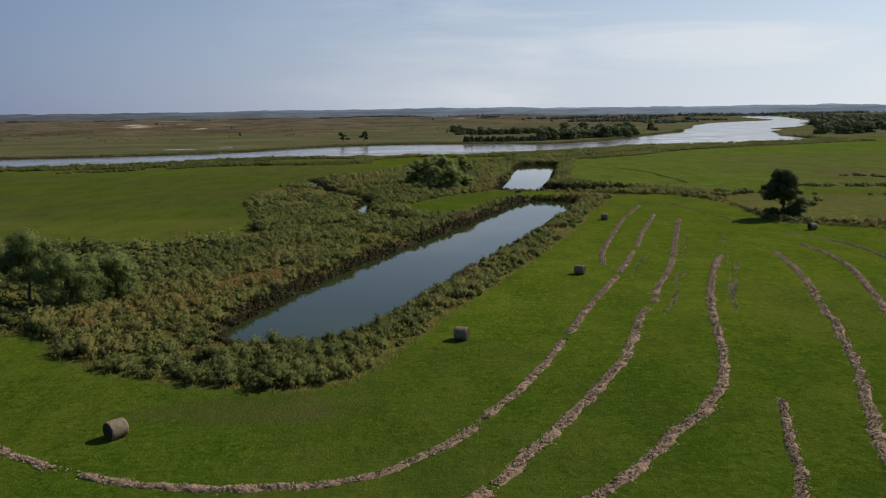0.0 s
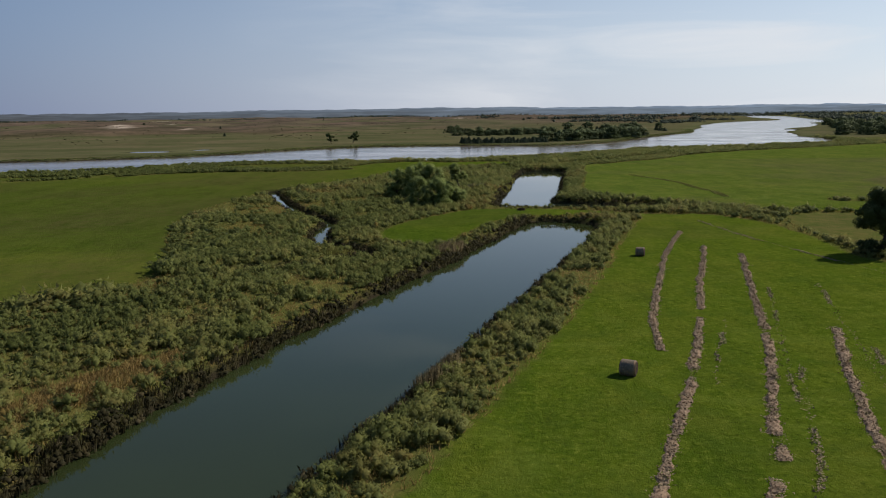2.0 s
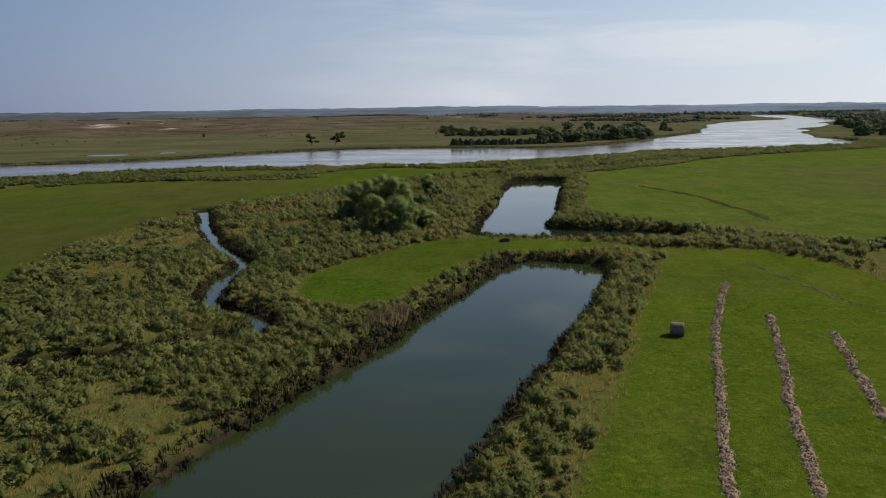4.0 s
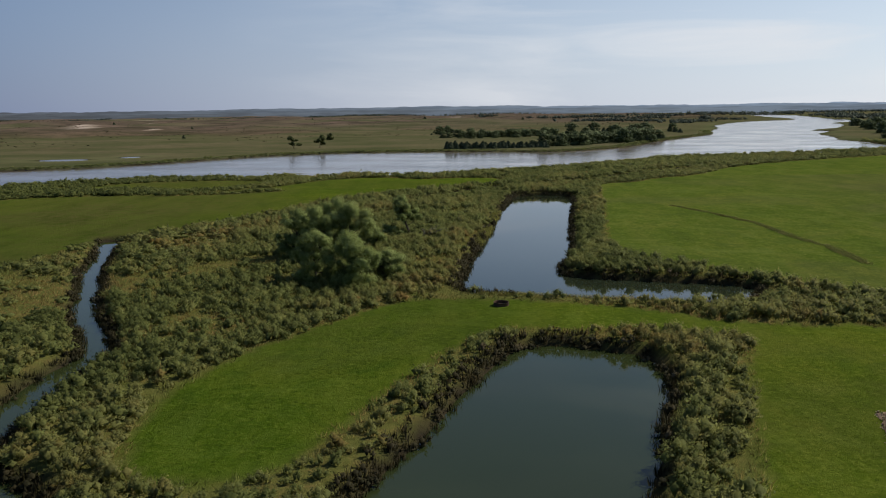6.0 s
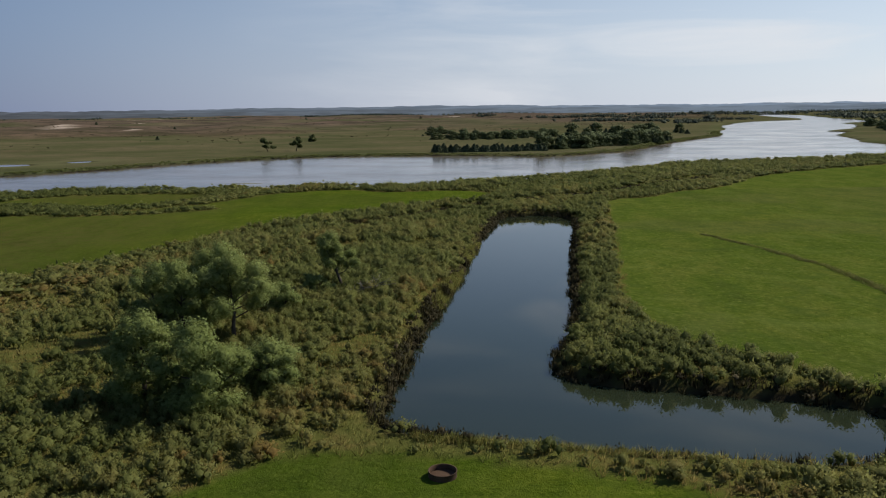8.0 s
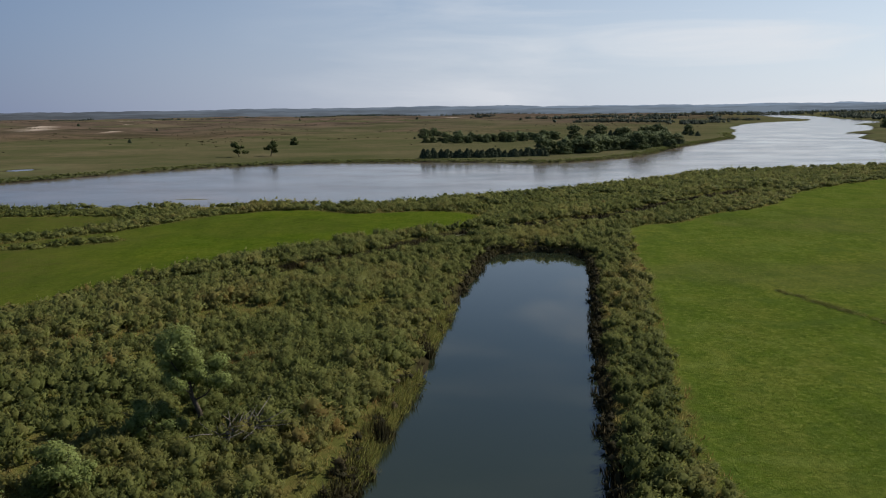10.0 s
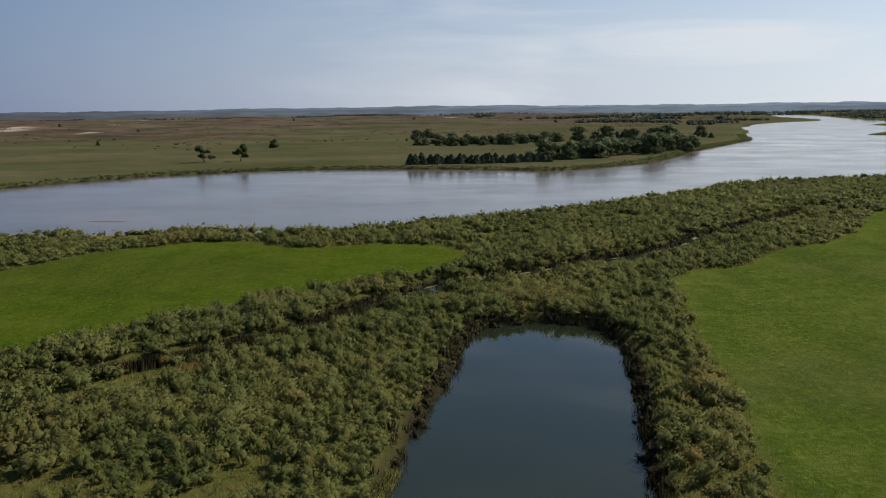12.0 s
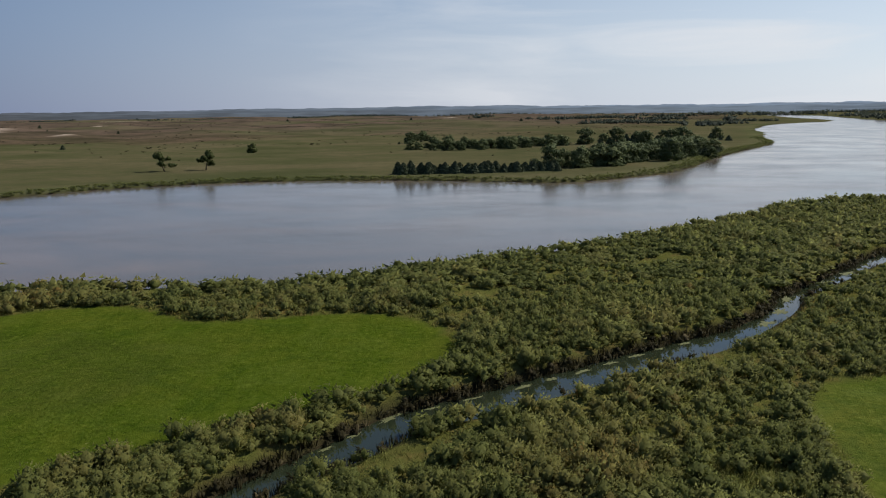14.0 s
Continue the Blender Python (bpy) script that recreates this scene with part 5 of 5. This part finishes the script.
def windrow(pts, width, seed, label="raked windrow of dry brown hay on green stubble", fill=1.0, high=0.15):
    """A raked line of hay: tumbled swaths along a curve, with loose straw over and beside them."""
    r = np.random.default_rng(seed)
    c = chaikin(pts, False, 3)
    at = np.concatenate([[0], np.cumsum(np.linalg.norm(np.diff(c, axis=0), axis=1))])
    t = np.arange(0, at[-1], 0.16)
    px, py = np.interp(t, at, c[:, 0]), np.interp(t, at, c[:, 1])
    tx, ty = np.gradient(px), np.gradient(py)
    ln = np.maximum(np.hypot(tx, ty), 1e-6)
    one = np.zeros(len(t))
    wob = (vnoise(np.column_stack([t, one]), 2.6, seed + 3) - 0.5) * 0.36 + (vnoise(np.column_stack([t, one]), 0.6, seed + 5) - 0.5) * 0.24
    wide = width * (0.48 + 0.36 * vnoise(np.column_stack([t, one + 3.3]), 1.1, seed + 8))
    strong = vnoise(np.column_stack([t, one + 9.1]), 4.0, seed)
    on = strong > (0.11 if fill >= 1 else 0.5)
    root = thing("windrow", label, "hay", pose(px[0], py[0], 0), "windrows of the hayfield")
    cols = np.linspace(-1, 1, 9)
    V = []
    for k in cols:
        off = k * wide + wob
        V.append(np.column_stack([px - ty / ln * off, py + tx / ln * off]))
    V = np.stack(V, 1)
    flat = V.reshape(-1, 2)
    z = heights(flat, survey(flat)).reshape(len(t), 9)
    lump = fbm(flat, 0.62, seed + 11, 2).reshape(len(t), 9)
    ends = np.minimum(1, np.convolve(on.astype(float), np.ones(9) / 9, "same") ** 2)[:, None]
    z = z - 0.07 + high * ends * (1 - 0.75 * cols[None] ** 4) * 2.9 * np.maximum(lump - 0.13, 0) - 0.05 * (np.abs(cols[None]) > 0.95)
    V = V + r.normal(0, 0.05, V.shape)
    pts3 = np.dstack([V - np.array([px[0], py[0]]), z])
    i = 0
    while i < len(t) - 2:
        if not on[i]:
            i += 1
            continue
        j = i
        while j < len(t) - 1 and on[j]:
            j += 1
        if j - i > 3 and fill >= 1:
            m = j - i
            g = np.arange(m * 9).reshape(m, 9)
            f = np.stack([g[:-1, :-1], g[:-1, 1:], g[1:, 1:], g[1:, :-1]], -1).reshape(-1, 4)
            part("swath", mesh_of("swath", pts3[i:j].reshape(-1, 3), f[:, ::-1], [HAY]), None, root)
        i = j + 1
    n_s = int(at[-1] * 85 * min(fill, 1))
    j = r.integers(0, len(t), n_s)
    j = j[on[j] | (r.uniform(0, 1, n_s) < 0.12)]
    off = r.normal(0, 0.50, len(j)) * wide[j] + wob[j]
    sp = np.column_stack([px[j] - ty[j] / ln[j] * off, py[j] + tx[j] / ln[j] * off])
    k = np.clip(1 - (off - wob[j]) ** 2 / wide[j] ** 2, 0, 1) ** 0.7
    c3 = np.column_stack([sp - np.array([px[0], py[0]]), heights(sp, survey(sp)) + 0.03 + k * high * r.uniform(0.3, 1.3, len(j))])
    lv = leaf_cloud(r, c3, np.tile((0, 0, 1.0), (len(j), 1)), 0.15, 0.5)
    straw = part("loose_straw", mesh_of("loose_straw", lv, np.arange(len(lv)).reshape(-1, 3), [STRAW]), None, root)
    tagged(straw, kind="stuff")
    return root


windrow([(-44, 65), (-38, 60), (-31, 55), (-24, 52), (-16, 50.5), (-9, 51), (-4, 53), (1, 58), (4.5, 65), (8, 71), (13, 84), (18, 98), (24, 112), (31.5, 131.5), (35.0, 142)], 0.75, 201)
windrow([(36.6, 146), (41.3, 161.4), (46, 174), (52, 192)], 0.72, 212)
windrow([(1, 47), (4, 52), (7, 57), (10, 62), (14, 69), (20, 81), (23.6, 92.8), (26.6, 99.6)], 0.85, 213)
windrow([(28.3, 102.4), (30.7, 110.2), (34.7, 119.7), (41, 137), (45, 150), (50, 166), (56, 184)], 0.85, 202)
windrow([(6, 43), (10, 49), (14, 53), (18, 59), (21, 62), (25, 68), (29, 77), (32, 89), (37, 106), (43, 122), (49, 137)], 0.85, 203)
windrow([(22, 45), (25, 51), (27, 58), (30, 66)], 0.7, 204)
windrow([(27, 40), (31, 50), (33, 56), (38, 67), (44, 82), (50, 101), (56, 120), (60, 139)], 0.85, 205)
windrow([(27, 129), (29, 141), (34, 157), (43, 185), (53, 210)], 0.75, 206)
windrow([(50, 80), (56, 96), (64, 118), (68, 132), (68, 147)], 0.8, 207)
windrow([(70, 112), (77, 133), (77, 146), (75, 153)], 0.7, 208)
THIN = "thin leftover streak of pale hay on green stubble"
windrow([(34, 112), (38, 124), (43, 138), (50, 158)], 0.5, 209, THIN, 0.3, 0.1)
windrow([(37, 96), (41, 110), (47, 126), (52, 142), (58, 160)], 0.55, 210, THIN, 0.35, 0.1)
windrow([(61.6, 225), (63, 209), (64.8, 195.2), (68.3, 179.1), (71, 166.3)], 0.6, 211, THIN, 0.4, 0.12)
windrow([(27.7, 95.6), (32.4, 105.9), (35, 113.4), (39.1, 123.7)], 0.55, 214, THIN, 0.4, 0.1)
windrow([(38.1, 99.3), (40.5, 106.6), (44, 115.4), (49.2, 129.3)], 0.55, 215, THIN, 0.4, 0.1)
windrow([(29.1, 118.6), (33.2, 130.2), (37.9, 140.7)], 0.5, 216, THIN, 0.35, 0.1)
windrow([(73.9, 153.4), (71.5, 157), (70.4, 161)], 0.7, 217, THIN, 0.5, 0.12)


# ---------------------------------------------------------------- small things
def stock_tank(x, y):
    """An old rusty ring tank sunk in the grass."""
    P0 = np.array([[x, y]])
    root = thing("stock_tank", "low rusty round stock tank in mown grass", "tank", pose(x, y, float(heights(P0, survey(P0))[0])))
    bm = bmesh.new()
    prof = [(1.0, 0.0), (1.0, 0.42), (1.03, 0.45), (0.97, 0.45), (0.95, 0.42), (0.95, 0.02)]
    rows = [[bm.verts.new((math.cos(a) * q, math.sin(a) * q, h)) for a in np.linspace(0, 2 * math.pi, 32, endpoint=False)] for q, h in prof]
    for a, b in zip(rows[:-1], rows[1:]):
        for k in range(32):
            bm.faces.new((a[k], a[(k + 1) % 32], b[(k + 1) % 32], b[k])).smooth = True
    part("tank_wall", bm, RUST, root)
    bm = bmesh.new()
    bmesh.ops.create_circle(bm, cap_ends=True, segments=32, radius=0.95, matrix=Matrix.Translation((0, 0, 0.06)))
    part("tank_bottom", bm, RUST, root, "dark wet bottom")


stock_tank(24.0, 247.6)


def snag(x, y):
    """A fallen dead tree with bare grey branches."""
    P0 = np.array([[x, y]])
    r = np.random.default_rng(301)
    root = thing("dead_tree", "fallen bleached dead tree with bare grey branches", "dead tree", pose(x, y, float(heights(P0, survey(P0))[0])))
    bm = bmesh.new()
    tube(bm, [Vector((-2.2, 0.2, 0.1)), Vector((-0.5, 0, 0.5)), Vector((1.4, -0.3, 0.9))], [0.16, 0.12, 0.05], 7)
    part("trunk", bm, DEAD, root)
    for i in range(46):
        a = Vector((-1.6 + 0.08 * i, r.normal(0, 0.3), 0.4 + 0.02 * i))
        d = Vector((r.normal(0.6, 0.9), r.normal(0, 1.1), r.uniform(0.1, 0.9)))
        bm = bmesh.new()
        tube(bm, [a, a + d * 0.7, a + d * 1.5 + Vector((r.normal(0, 0.3), r.normal(0, 0.3), 0))], [0.045, 0.032, 0.012], 5)
        part("branch", bm, DEAD, root)


snag(13.2, 303.5)


def mat_of_weed(x, y, rx, ry, turn, label, mat):
    r = np.random.default_rng(int(abs(x * 7 + y)))
    bm = bmesh.new()
    n = 26
    rim = [bm.verts.new((math.cos(a) * rx * q, math.sin(a) * ry * q, 0.012)) for a, q in ((2 * math.pi * k / n, r.uniform(0.35, 1.2)) for k in range(n))]
    mid = bm.verts.new((0, 0, 0.05))
    for k in range(n):
        bm.faces.new((mid, rim[k], rim[(k + 1) % n]))
    me = bpy.data.meshes.new("floating_weed")
    bm.to_mesh(me)
    bm.free()
    me.materials.append(mat)
    ob = new("floating_weed", me)
    ob.matrix_world = pose(x, y, WATER_Z, 0, 0, turn)
    tagged(ob, label, "water weed", "floating mats of weed")


for x, y, rx, ry, turn in ((32.9, 410.4, 1.7, 0.5, 52), (30.2, 406.8, 0.9, 0.3, 52), (28.2, 404.2, 0.8, 0.25, 48), (36.6, 412.6, 1.0, 0.25, 28), (40.5, 415.0, 1.1, 0.3, 32), (45.4, 417.9, 1.2, 0.35, 34), (48.5, 420.0, 0.9, 0.4, 34), (52.0, 422.2, 1.3, 0.4, 36),
                           (55.5, 424.8, 1.1, 0.4, 34), (58.8, 427.2, 1.2, 0.4, 32), (62.0, 429.6, 0.9, 0.35, 32), (65.5, 431.6, 1.1, 0.35, 32), (51, 418.6, 0.7, 0.2, 34), (44.2, 414.0, 0.6, 0.2, 34),
                           (78, 439.5, 2.2, 1.0, 42), (82, 445, 2.0, 0.9, 55), (86, 452, 2.0, 0.8, 58), (96, 462, 2.2, 0.8, 42), (103, 468.5, 2.4, 0.8, 42), (22, 392, 0.9, 0.3, 55)):
    mat_of_weed(x, y, rx, ry, turn, "pale green floating mat of algae on a slough", SCUM)
mat_of_weed(-47.5, 487, 6.0, 1.3, -8, "low grassy sandbar in the river", SANDBAR)
